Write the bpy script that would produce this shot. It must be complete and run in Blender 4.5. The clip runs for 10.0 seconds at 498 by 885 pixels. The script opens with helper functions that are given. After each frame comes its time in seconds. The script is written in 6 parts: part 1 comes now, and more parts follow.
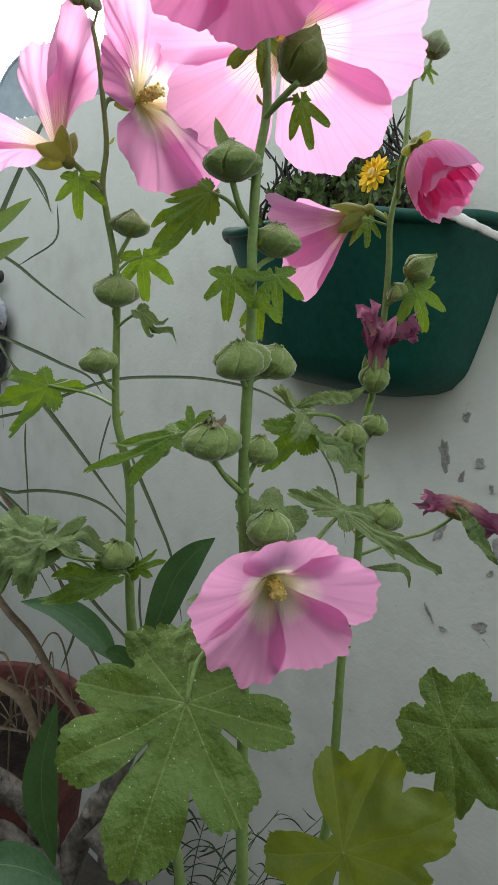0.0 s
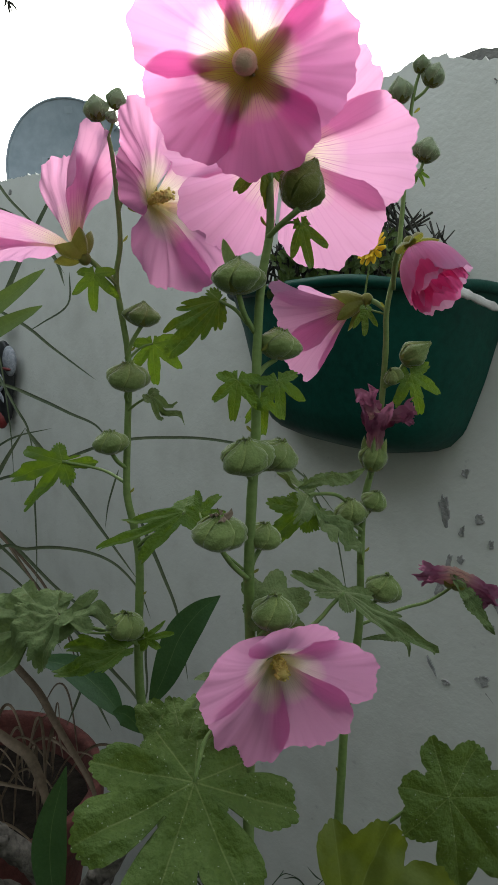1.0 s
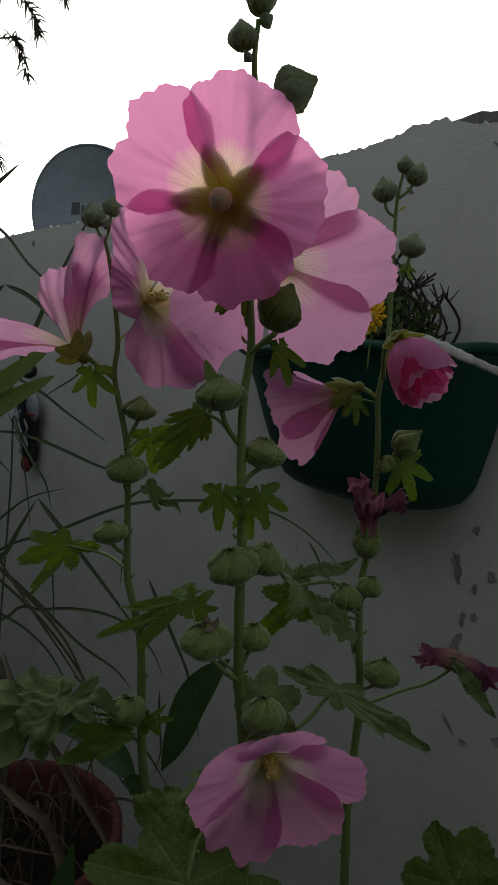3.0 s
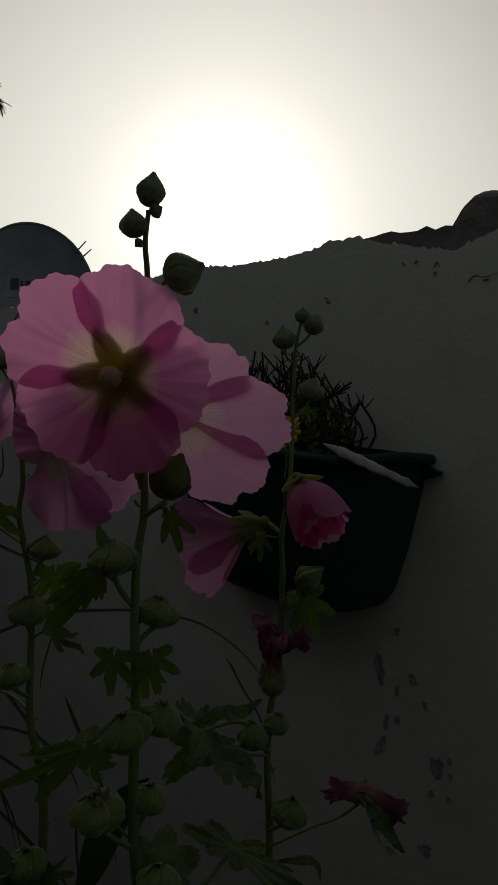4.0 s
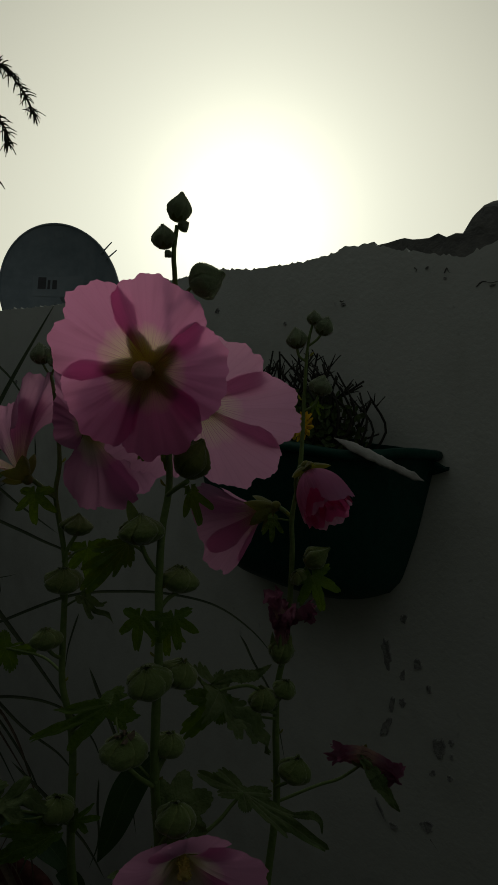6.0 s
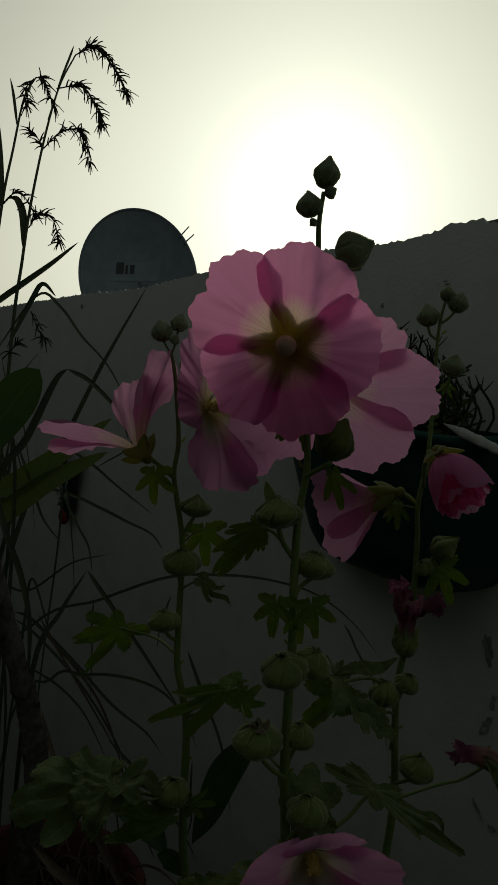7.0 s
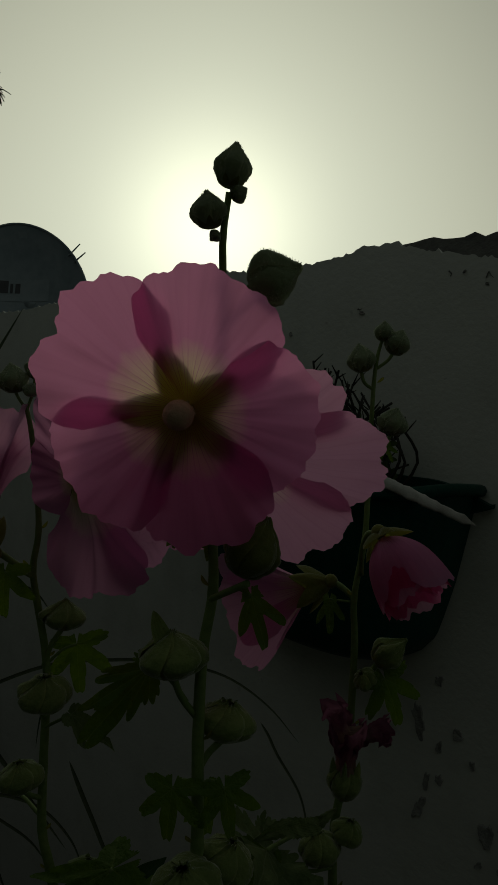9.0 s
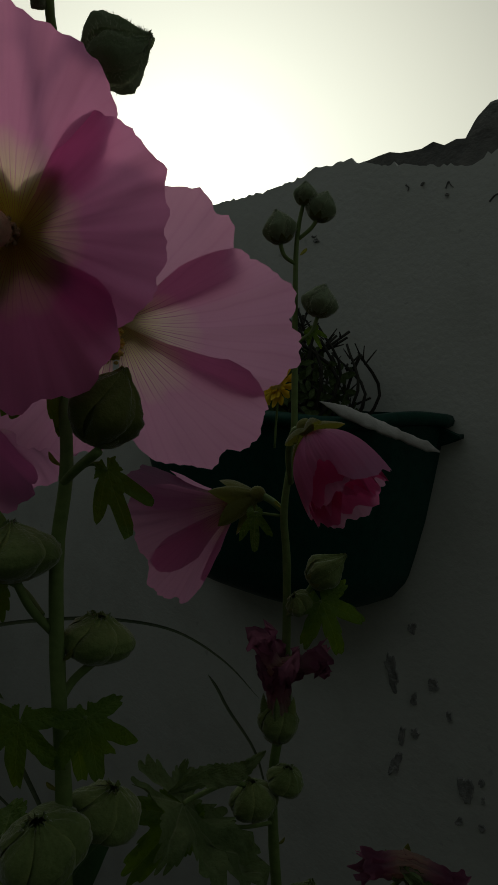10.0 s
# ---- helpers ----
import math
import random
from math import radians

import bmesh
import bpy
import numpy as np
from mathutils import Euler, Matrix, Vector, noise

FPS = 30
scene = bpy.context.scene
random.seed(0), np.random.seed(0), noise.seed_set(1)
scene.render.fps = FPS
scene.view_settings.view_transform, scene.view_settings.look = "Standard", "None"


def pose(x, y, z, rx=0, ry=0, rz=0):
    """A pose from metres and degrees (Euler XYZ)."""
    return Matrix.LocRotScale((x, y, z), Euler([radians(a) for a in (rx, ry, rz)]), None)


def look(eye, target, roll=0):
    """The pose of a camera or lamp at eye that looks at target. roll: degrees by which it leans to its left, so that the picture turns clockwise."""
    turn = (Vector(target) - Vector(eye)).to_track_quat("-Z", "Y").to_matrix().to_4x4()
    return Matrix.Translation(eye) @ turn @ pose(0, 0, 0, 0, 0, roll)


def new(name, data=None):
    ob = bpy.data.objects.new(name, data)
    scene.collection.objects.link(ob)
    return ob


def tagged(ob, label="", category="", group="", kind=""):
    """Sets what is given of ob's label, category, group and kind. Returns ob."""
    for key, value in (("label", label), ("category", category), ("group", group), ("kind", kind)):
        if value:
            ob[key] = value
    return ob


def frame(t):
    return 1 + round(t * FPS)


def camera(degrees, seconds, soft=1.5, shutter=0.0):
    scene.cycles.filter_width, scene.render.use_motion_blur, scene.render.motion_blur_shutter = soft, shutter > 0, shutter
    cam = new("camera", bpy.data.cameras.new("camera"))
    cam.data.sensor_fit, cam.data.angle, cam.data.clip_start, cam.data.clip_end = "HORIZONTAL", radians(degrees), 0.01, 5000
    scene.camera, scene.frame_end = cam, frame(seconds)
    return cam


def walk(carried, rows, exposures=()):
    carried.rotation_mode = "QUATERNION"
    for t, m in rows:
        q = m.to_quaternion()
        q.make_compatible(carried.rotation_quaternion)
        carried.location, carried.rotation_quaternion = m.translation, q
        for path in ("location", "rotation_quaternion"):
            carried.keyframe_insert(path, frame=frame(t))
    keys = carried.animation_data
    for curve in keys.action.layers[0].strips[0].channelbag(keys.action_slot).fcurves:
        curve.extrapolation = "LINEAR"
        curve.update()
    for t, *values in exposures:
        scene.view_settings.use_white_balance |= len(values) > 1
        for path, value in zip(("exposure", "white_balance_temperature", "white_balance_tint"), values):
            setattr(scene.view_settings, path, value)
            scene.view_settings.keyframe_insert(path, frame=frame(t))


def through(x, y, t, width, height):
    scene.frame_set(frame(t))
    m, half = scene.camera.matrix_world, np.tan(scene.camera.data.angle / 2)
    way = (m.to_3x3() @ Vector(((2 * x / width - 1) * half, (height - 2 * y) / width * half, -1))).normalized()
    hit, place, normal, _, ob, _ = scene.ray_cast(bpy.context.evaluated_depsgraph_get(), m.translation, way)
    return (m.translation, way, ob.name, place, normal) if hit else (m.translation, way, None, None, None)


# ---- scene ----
cam = camera(41.3, 10.0)
PATH = [
    (0, (0.0198, 0.0138, 0.9544), (-0.0051, 1.9716, 0.5469), 5.27),
    (0.5, (0.0133, 0.0081, 0.9757), (-0.0111, 1.9760, 0.6193), 5.64),
    (1, (0.0164, -0.0008, 0.9883), (-0.0276, 1.9731, 0.6692), 5.06),
    (1.5, (0.0218, -0.0035, 0.9975), (-0.0658, 1.9678, 0.6712), 4.76),
    (2, (0.0268, -0.0016, 1.0121), (-0.0865, 1.9699, 0.6951), 4.01),
    (2.2, (0.0272, -0.0012, 1.0202), (-0.1069, 1.9707, 0.7138), 3.84),
    (3.3, (0.0440, -0.0040, 1.0490), (-0.0920, 1.9780, 0.8190), 3.90),
    (3.5, (0.0513, 0.0007, 1.0632), (-0.0183, 1.9900, 0.8690), 3.86),
    (4, (0.0594, -0.0064, 1.0913), (0.0718, 1.9921, 1.0152), 3.95),
    (4.5, (0.0647, -0.0071, 1.1007), (0.1293, 1.9916, 1.0683), 3.83),
    (5, (0.0721, -0.0248, 1.0959), (0.1380, 1.9740, 1.0727), 3.82),
    (5.2, (0.0780, -0.0350, 1.0950), (0.1530, 1.9640, 1.0640), 3.50),
    (6.3, (0.0510, -0.0520, 1.0820), (-0.0610, 1.9420, 0.9820), 5.20),
    (6.5, (0.0410, -0.0487, 1.0799), (-0.1094, 1.9424, 0.9678), 5.20),
    (7, (0.0182, -0.0366, 1.0772), (-0.2079, 1.9460, 0.9421), 5.55),
    (7.3, (0.0090, -0.0260, 1.0720), (-0.2320, 1.9530, 0.9150), 6.00),
    (7.5, (0.0065, -0.0172, 1.0728), (-0.2102, 1.9650, 0.9183), 6.24),
    (8, (0.0101, 0.0252, 1.0953), (-0.0739, 2.0181, 0.9488), 5.17),
    (8.2, (0.0120, 0.0380, 1.1030), (-0.0390, 2.0330, 0.9720), 4.60),
    (8.5, (0.0120, 0.0520, 1.1126), (0.0326, 2.0509, 1.0480), 4.23),
    (9, (0.0116, 0.0767, 1.1043), (0.0714, 2.0752, 1.0536), 4.74),
    (9.3, (0.0100, 0.0890, 1.0930), (0.1160, 2.0860, 1.0620), 4.70),
    (9.5, (0.0139, 0.0971, 1.0859), (0.1231, 2.0930, 1.0173), 4.14),
    (9.8, (0.0320, 0.1170, 1.0750), (0.1410, 2.1130, 1.0350), 2.90),
    (10, (0.0559, 0.1293, 1.0601), (0.1500, 2.1247, 0.9632), 2.28),
]
# seconds, stops, kelvin, tint: the film's own exposure falls as the low sun comes into view
EXPOSURES = [
    (0.0, 2.25, 6700, 4), (0.5, 1.74, 6600, 3), (1.0, 1.49, 6600, 2), (1.5, 1.22, 6600, 1), (2.2, 0.92, 6650, 2), (3.3, -0.62, 6800, 7), (3.5, -1.0, 6900, 6),
    (3.8, -1.9, 6900, 5), (4.5, -2.15, 7150, 3), (5.2, -2.15, 7200, 0), (6.3, -2.1, 7300, -5), (7.5, -2.0, 7200, -7),
    (8.5, -2.3, 7400, -11), (9.3, -2.55, 7450, -10), (9.8, -2.25, 7300, -7), (10.0, -1.8, 7050, -4),
]
walk(cam, [(t, look(eye, target, roll)) for t, eye, target, roll in PATH], EXPOSURES)

# ---- world and sun ----
SUN = Vector((-0.048, 0.960, 0.280)).normalized()
world = bpy.data.worlds.new("hazy_sky")
scene.world = world
world.use_nodes = True
wn = world.node_tree.nodes
wn.clear()
sky = wn.new("ShaderNodeTexSky")
sky.sky_type = "NISHITA"
sky.sun_disc = False
sky.sun_elevation = math.asin(SUN.z)
sky.sun_rotation = math.atan2(SUN.x, SUN.y)
sky.air_density, sky.dust_density, sky.ozone_density = 1.0, 6.0, 1.0
back = wn.new("ShaderNodeBackground")
back.inputs["Strength"].default_value = 0.352
wout = wn.new("ShaderNodeOutputWorld")
wl = world.node_tree.links
# dusty haze takes the colour out of the sky
pale = wn.new("ShaderNodeHueSaturation")
pale.inputs["Saturation"].default_value = 0.38
wl.new(sky.outputs["Color"], pale.inputs["Color"])
# thick haze evens out the sky towards the sun
even = wn.new("ShaderNodeVectorMath")
even.operation = "MULTIPLY_ADD"
even.inputs[1].default_value = (1 / 13, 1 / 13, 1 / 13)
even.inputs[2].default_value = (1.0, 1.0, 1.0)
share = wn.new("ShaderNodeVectorMath")
share.operation = "DIVIDE"
wl.new(pale.outputs["Color"], even.inputs[0])
wl.new(pale.outputs["Color"], share.inputs[0])
wl.new(even.outputs[0], share.inputs[1])
wl.new(share.outputs[0], back.inputs["Color"])
# the haze's bright aureole round the sun
where = wn.new("ShaderNodeTexCoord")
dot = wn.new("ShaderNodeVectorMath")
dot.operation = "DOT_PRODUCT"
dot.inputs[1].default_value = SUN
wl.new(where.outputs["Generated"], dot.inputs[0])
shine = None
for power, gain in ((140.0, 3.2),):
    up = wn.new("ShaderNodeMath")
    up.operation = "POWER"
    floor_0 = wn.new("ShaderNodeMath")
    floor_0.operation = "MAXIMUM"
    wl.new(dot.outputs["Value"], floor_0.inputs[0])
    wl.new(floor_0.outputs[0], up.inputs[0])
    up.inputs[1].default_value = power
    times = wn.new("ShaderNodeMath")
    times.operation = "MULTIPLY_ADD"
    wl.new(up.outputs[0], times.inputs[0])
    times.inputs[1].default_value = gain
    if shine:
        wl.new(shine, times.inputs[2])
    else:
        times.inputs[2].default_value = 0.0
    shine = times.outputs[0]
glow = wn.new("ShaderNodeBackground")
glow.inputs["Color"].default_value = (1.0, 0.95, 0.84, 1)
wl.new(shine, glow.inputs["Strength"])
both_skies = wn.new("ShaderNodeAddShader")
wl.new(back.outputs[0], both_skies.inputs[0])
wl.new(glow.outputs[0], both_skies.inputs[1])
wl.new(both_skies.outputs[0], wout.inputs["Surface"])
sun = new("sun", bpy.data.lights.new("sun", "SUN"))
sun.data.energy, sun.data.angle, sun.data.color = 1.5, radians(8.0), (1.0, 0.9, 0.74)
sun.matrix_world = look(SUN * 20, (0, 0, 0))


# ---- materials ----
class Nodes:
    """A small builder for one node material."""

    def __init__(self, name):
        self.mat = bpy.data.materials.new(name)
        self.mat.use_nodes = True
        self.tree = self.mat.node_tree
        self.tree.nodes.clear()
        self.out = self.tree.nodes.new("ShaderNodeOutputMaterial")

    def add(self, kind, **inputs):
        node = self.tree.nodes.new(kind)
        for key, value in inputs.items():
            self.put(node.inputs[key.replace("_", " ")], value)
        return node

    def put(self, socket, value):
        if isinstance(value, bpy.types.NodeSocket):
            self.tree.links.new(value, socket)
        elif isinstance(value, tuple) and len(value) == 3 and socket.type == "RGBA":
            socket.default_value = (*value, 1)
        else:
            socket.default_value = value

    def noise(self, scale, detail=4.0, rough=0.6, where=None):
        node = self.add("ShaderNodeTexNoise", Scale=scale, Detail=detail, Roughness=rough)
        self.put(node.inputs["Vector"], where or self.add("ShaderNodeTexCoord").outputs["Object"])
        return node.outputs["Fac"]

    def ramp(self, fac, stops):
        node = self.add("ShaderNodeValToRGB")
        self.put(node.inputs["Fac"], fac)
        el = node.color_ramp.elements
        while len(el) < len(stops):
            el.new(0.5)
        for e, (p, c) in zip(el, stops):
            e.position, e.color = p, (*c, 1) if len(c) == 3 else c
        return node.outputs["Color"]

    def mix(self, fac, a, b, how="MIX"):
        node = self.tree.nodes.new("ShaderNodeMix")
        node.data_type, node.blend_type = "RGBA", how
        self.put(node.inputs[0], fac)
        self.put(node.inputs[6], a)
        self.put(node.inputs[7], b)
        return node.outputs[2]

    def math(self, how, a, b=0.0, c=0.0):
        node = self.tree.nodes.new("ShaderNodeMath")
        node.operation = how
        for i, value in enumerate((a, b, c)):
            self.put(node.inputs[i], value)
        return node.outputs[0]

    def bump(self, height, distance, strength=1.0):
        return self.add("ShaderNodeBump", Strength=strength, Distance=distance, Height=height).outputs["Normal"]

    def solid(self, color, rough, normal=None, metal=0.0, spec=0.5):
        b = self.add("ShaderNodeBsdfPrincipled", Roughness=rough, Metallic=metal)
        self.put(b.inputs["Base Color"], color)
        b.inputs["Specular IOR Level"].default_value = spec
        if normal:
            self.put(b.inputs["Normal"], normal)
        self.tree.links.new(b.outputs[0], self.out.inputs["Surface"])
        return self.mat

    def thin(self, color, through_color, share, rough=0.6, normal=None, spec=0.3):
        b = self.add("ShaderNodeBsdfPrincipled", Roughness=rough)
        self.put(b.inputs["Base Color"], color)
        b.inputs["Specular IOR Level"].default_value = spec
        t = self.add("ShaderNodeBsdfTranslucent")
        self.put(t.inputs["Color"], through_color)
        if normal:
            self.put(b.inputs["Normal"], normal)
            self.put(t.inputs["Normal"], normal)
        m = self.add("ShaderNodeMixShader")
        self.put(m.inputs[0], share)
        self.tree.links.new(b.outputs[0], m.inputs[1])
        self.tree.links.new(t.outputs[0], m.inputs[2])
        self.tree.links.new(m.outputs[0], self.out.inputs["Surface"])
        return self.mat


def plain(name, a, b, rough=0.7, scale=60.0, bump=0.0006, spec=0.4, metal=0.0, coarse=9.0):
    """Two colours mixed by noise at two scales, with fine relief."""
    n = Nodes(name)
    fine, wide = n.noise(scale, 5), n.noise(coarse, 3)
    both = n.math("ADD", n.math("MULTIPLY", fine, 0.5), n.math("MULTIPLY", wide, 0.5))
    col = n.ramp(both, [(0.36, a), (0.64, b)])
    return n.solid(col, rough, n.bump(fine, bump), metal, spec)


def petal_material(name, pink, pale, heart, throat=0.26, veins=1.0, clear=0.85, share=0.82):
    n = Nodes(name)
    uv = n.add("ShaderNodeUVMap").outputs[0]
    sep = n.add("ShaderNodeSeparateXYZ", Vector=uv)
    u, v = sep.outputs[0], sep.outputs[1]
    wob = n.noise(90.0, 3)
    vv = n.math("ADD", v, n.math("MULTIPLY", n.math("SUBTRACT", wob, 0.5), 0.14))
    col = n.ramp(vv, [(0.0, heart), (throat * 0.66, heart), (throat * 1.1, pale), (throat + 0.24, pink), (1.0, pink)])
    # branching veins that run out from the claw
    wave = n.math("SINE", n.math("ADD", n.math("MULTIPLY", u, 118.0), n.math("MULTIPLY", wob, 3.2)))
    wave2 = n.math("SINE", n.math("ADD", n.math("MULTIPLY", u, 197.0), n.math("MULTIPLY", wob, 4.5)))
    line = n.math("POWER", n.math("MAXIMUM", n.math("MULTIPLY", n.math("ADD", wave, wave2), 0.56), 0.0), 1.5)
    fade = n.math("MAXIMUM", n.math("SUBTRACT", 1.0, n.math("MULTIPLY", v, 1.75)), 0.07)
    amount = n.math("MULTIPLY", n.math("MULTIPLY", line, fade), 1.15 * veins)
    col = n.mix(n.math("MINIMUM", amount, 0.9), col, (pink[0] * 0.68, pink[1] * 0.36, pink[2] * 0.62))
    blotch = n.noise(28.0, 3)
    col = n.mix(n.math("MULTIPLY", blotch, 0.28), col, (pink[0] * 0.8, pink[1] * 0.6, pink[2] * 0.85))
    relief = n.math("ADD", n.math("MULTIPLY", wave, 0.5), n.math("MULTIPLY", n.noise(300.0, 2), 0.5))
    soft = n.add("ShaderNodeGamma", Gamma=clear)
    n.put(soft.inputs["Color"], col)
    light = n.mix(1.0, soft.outputs[0], (0.95, 0.785, 0.80), "MULTIPLY")
    return n.thin(col, light, share, 0.65, n.bump(relief, 0.0004, 0.14), 0.2)


def leaf_material(name, dark, light, vein, through, share=0.35, rough=0.6, relief=0.0018, ribbed=0.07, specks=0.0):
    n = Nodes(name)
    uv = n.add("ShaderNodeUVMap").outputs[0]
    sep = n.add("ShaderNodeSeparateXYZ", Vector=uv)
    off, along = sep.outputs[0], sep.outputs[1]
    fine, wide = n.noise(420.0, 4), n.noise(35.0, 3)
    col = n.ramp(n.math("ADD", n.math("MULTIPLY", fine, 0.45), n.math("MULTIPLY", wide, 0.55)), [(0.35, dark), (0.65, light)])
    main = n.math("SUBTRACT", 1.0, n.math("MINIMUM", n.math("DIVIDE", off, 0.009), 1.0))
    ribs = n.math("ABSOLUTE", n.math("SINE", n.math("SUBTRACT", n.math("ADD", n.math("MULTIPLY", along, 30.0), n.math("MULTIPLY", wide, 9.0)), n.math("MULTIPLY", off, 42.0))))
    side = n.math("SUBTRACT", 1.0, n.math("MINIMUM", n.math("DIVIDE", ribs, 0.16), 1.0))
    lines = n.math("MAXIMUM", main, n.math("MULTIPLY", side, ribbed))
    col = n.mix(n.math("MULTIPLY", lines, 0.75), col, vein)
    if specks:
        dots = n.ramp(n.noise(620.0, 1), [(0.735, (0, 0, 0)), (0.76, (1, 1, 1))])
        col = n.mix(n.math("MULTIPLY", dots, specks), col, (0.7, 0.72, 0.62))
    cells = n.noise(190.0, 3, 0.5)
    col = n.mix(n.math("MULTIPLY", n.math("SUBTRACT", 1.0, cells), 0.32), col, (dark[0] * 0.45, dark[1] * 0.45, dark[2] * 0.45))
    quilt = n.math("ADD", n.math("ADD", n.math("MULTIPLY", ribs, ribbed), n.math("MULTIPLY", fine, 0.5)), n.math("MULTIPLY", cells, 1.2))
    tcol = n.mix(n.math("MULTIPLY", wide, 0.4), through, (through[0] * 0.6, through[1] * 0.6, through[2] * 0.5))
    return n.thin(col, tcol, share, rough, n.bump(quilt, relief), 0.35)


def downy(name, dark, light, through, share=0.16):
    """The felted green of buds and calyces."""
    n = Nodes(name)
    uv = n.add("ShaderNodeUVMap").outputs[0]
    sep = n.add("ShaderNodeSeparateXYZ", Vector=uv)
    fine, wide = n.noise(700.0, 4), n.noise(70.0, 3)
    rib = n.math("ABSOLUTE", n.math("SINE", n.math("MULTIPLY", sep.outputs[0], 15.7)))
    col = n.ramp(n.math("ADD", n.math("MULTIPLY", fine, 0.4), n.math("MULTIPLY", wide, 0.6)), [(0.35, dark), (0.65, light)])
    # paler margins where the sepals fold over one another
    margin = n.math("POWER", n.math("ABSOLUTE", n.math("SUBTRACT", n.math("MULTIPLY", sep.outputs[0], 2.0), 1.0)), 9.0)
    col = n.mix(n.math("MULTIPLY", margin, 0.55), col, (min(1.0, light[0] * 1.7), min(1.0, light[1] * 1.5), light[2] * 1.5))
    col = n.mix(n.math("MULTIPLY", n.math("POWER", rib, 6.0), 0.10), col, (light[0] * 1.3, light[1] * 1.2, light[2] * 1.4))
    n.thin(col, through, share, 0.8, n.bump(n.math("ADD", fine, n.math("MULTIPLY", rib, 0.12)), 0.0005), 0.25)
    for node in n.tree.nodes:
        if node.bl_idname == "ShaderNodeBsdfPrincipled":
            node.inputs["Sheen Weight"].default_value = 0.7
            node.inputs["Sheen Roughness"].default_value = 0.35
    return n.mat


M = {}
M["petal"] = petal_material("pink_petal", (0.67, 0.25, 0.56), (0.88, 0.84, 0.66), (0.72, 0.76, 0.22), 0.30, 0.75, 0.60, 0.88)
M["petal_main"] = petal_material("bright_pink_petal", (0.66, 0.19, 0.50), (0.80, 0.70, 0.44), (0.62, 0.60, 0.15), 0.31, 1.4, 0.60, 0.88)
M["petal_cup"] = petal_material("rose_pink_petal", (0.80, 0.36, 0.64), (0.85, 0.58, 0.70), (0.78, 0.60, 0.40), 0.12, 0.9, 0.62, 0.68)
M["petal_pale"] = petal_material("pale_pink_petal", (0.64, 0.31, 0.54), (0.75, 0.67, 0.54), (0.70, 0.72, 0.32), 0.28, 2.1, 0.74, 0.86)
M["petal_deep"] = petal_material("deep_pink_petal", (0.80, 0.12, 0.36), (0.82, 0.30, 0.50), (0.70, 0.40, 0.30), 0.15, 0.6, 0.62, 0.86)
M["petal_withered"] = petal_material("withered_petal", (0.38, 0.165, 0.27), (0.54, 0.36, 0.42), (0.72, 0.62, 0.50), 0.42, 0.6)
M["stem"] = plain("green_stem", (0.12, 0.19, 0.05), (0.21, 0.29, 0.09), 0.6, 300, 0.0003)
M["calyx"] = downy("olive_calyx", (0.11, 0.14, 0.03), (0.20, 0.215, 0.06), (0.36, 0.35, 0.05), 0.38)
M["pod"] = downy("downy_pod", (0.12, 0.175, 0.05), (0.23, 0.30, 0.10), (0.24, 0.30, 0.06))
M["leaf"] = leaf_material("hollyhock_leaf", (0.068, 0.145, 0.016), (0.14, 0.235, 0.032), (0.30, 0.38, 0.10), (0.23, 0.36, 0.02), 0.38)
M["leaf_big"] = leaf_material("broad_hollyhock_leaf", (0.074, 0.130, 0.021), (0.132, 0.205, 0.041), (0.26, 0.32, 0.11), (0.18, 0.24, 0.02), 0.22, 0.6, 0.0020, 0.05, 0.8)
M["leaf_yellow"] = leaf_material("yellowing_leaf", (0.105, 0.145, 0.02), (0.16, 0.205, 0.03), (0.25, 0.29, 0.08), (0.26, 0.31, 0.02), 0.35, 0.6, 0.0004)
M["leaf_dusty"] = leaf_material("dusty_leaf", (0.105, 0.165, 0.055), (0.20, 0.265, 0.105), (0.32, 0.37, 0.20), (0.18, 0.24, 0.05), 0.2, 0.8)
M["oleander"] = leaf_material("dark_glossy_leaf", (0.03, 0.08, 0.03), (0.06, 0.13, 0.05), (0.20, 0.28, 0.12), (0.10, 0.18, 0.03), 0.15, 0.35, 0.0005, 0.03)
M["oleander_light"] = leaf_material("green_blade_leaf", (0.10, 0.16, 0.05), (0.17, 0.24, 0.08), (0.26, 0.32, 0.15), (0.2, 0.28, 0.05), 0.25, 0.45, 0.0006, 0.03)
M["grass"] = plain("dry_green_grass", (0.05, 0.075, 0.04), (0.12, 0.14, 0.07), 0.6, 200, 0.0002)
M["weed"] = plain("dark_weed", (0.02, 0.035, 0.015), (0.05, 0.08, 0.03), 0.7, 200, 0.0002)
M["straw"] = plain("dry_straw", (0.09, 0.065, 0.042), (0.20, 0.145, 0.10), 0.75, 160, 0.0004)
M["stamen"] = plain("yellow_stamen", (0.70, 0.52, 0.12), (0.85, 0.70, 0.28), 0.8, 500, 0.001)
# downy bud green, lightened to stand in for glare from the sky behind
M["bud"] = downy("glare_pale_downy_bud", (0.22, 0.28, 0.16), (0.36, 0.42, 0.27), (0.60, 0.66, 0.48), 0.5)
M["down"] = downy("pale_down", (0.70, 0.72, 0.58), (0.82, 0.84, 0.70), (0.85, 0.88, 0.70), 0.65)
M["anther"] = plain("dusty_pink_stamen", (0.42, 0.28, 0.18), (0.54, 0.38, 0.26), 0.8, 500, 0.001)
M["plaster"] = None
M["concrete"] = plain("bare_concrete", (0.10, 0.10, 0.10), (0.24, 0.23, 0.21), 0.95, 45, 0.006)
M["chip"] = plain("chipped_plaster", (0.19, 0.185, 0.18), (0.42, 0.41, 0.39), 0.95, 160, 0.003, coarse=70.0)
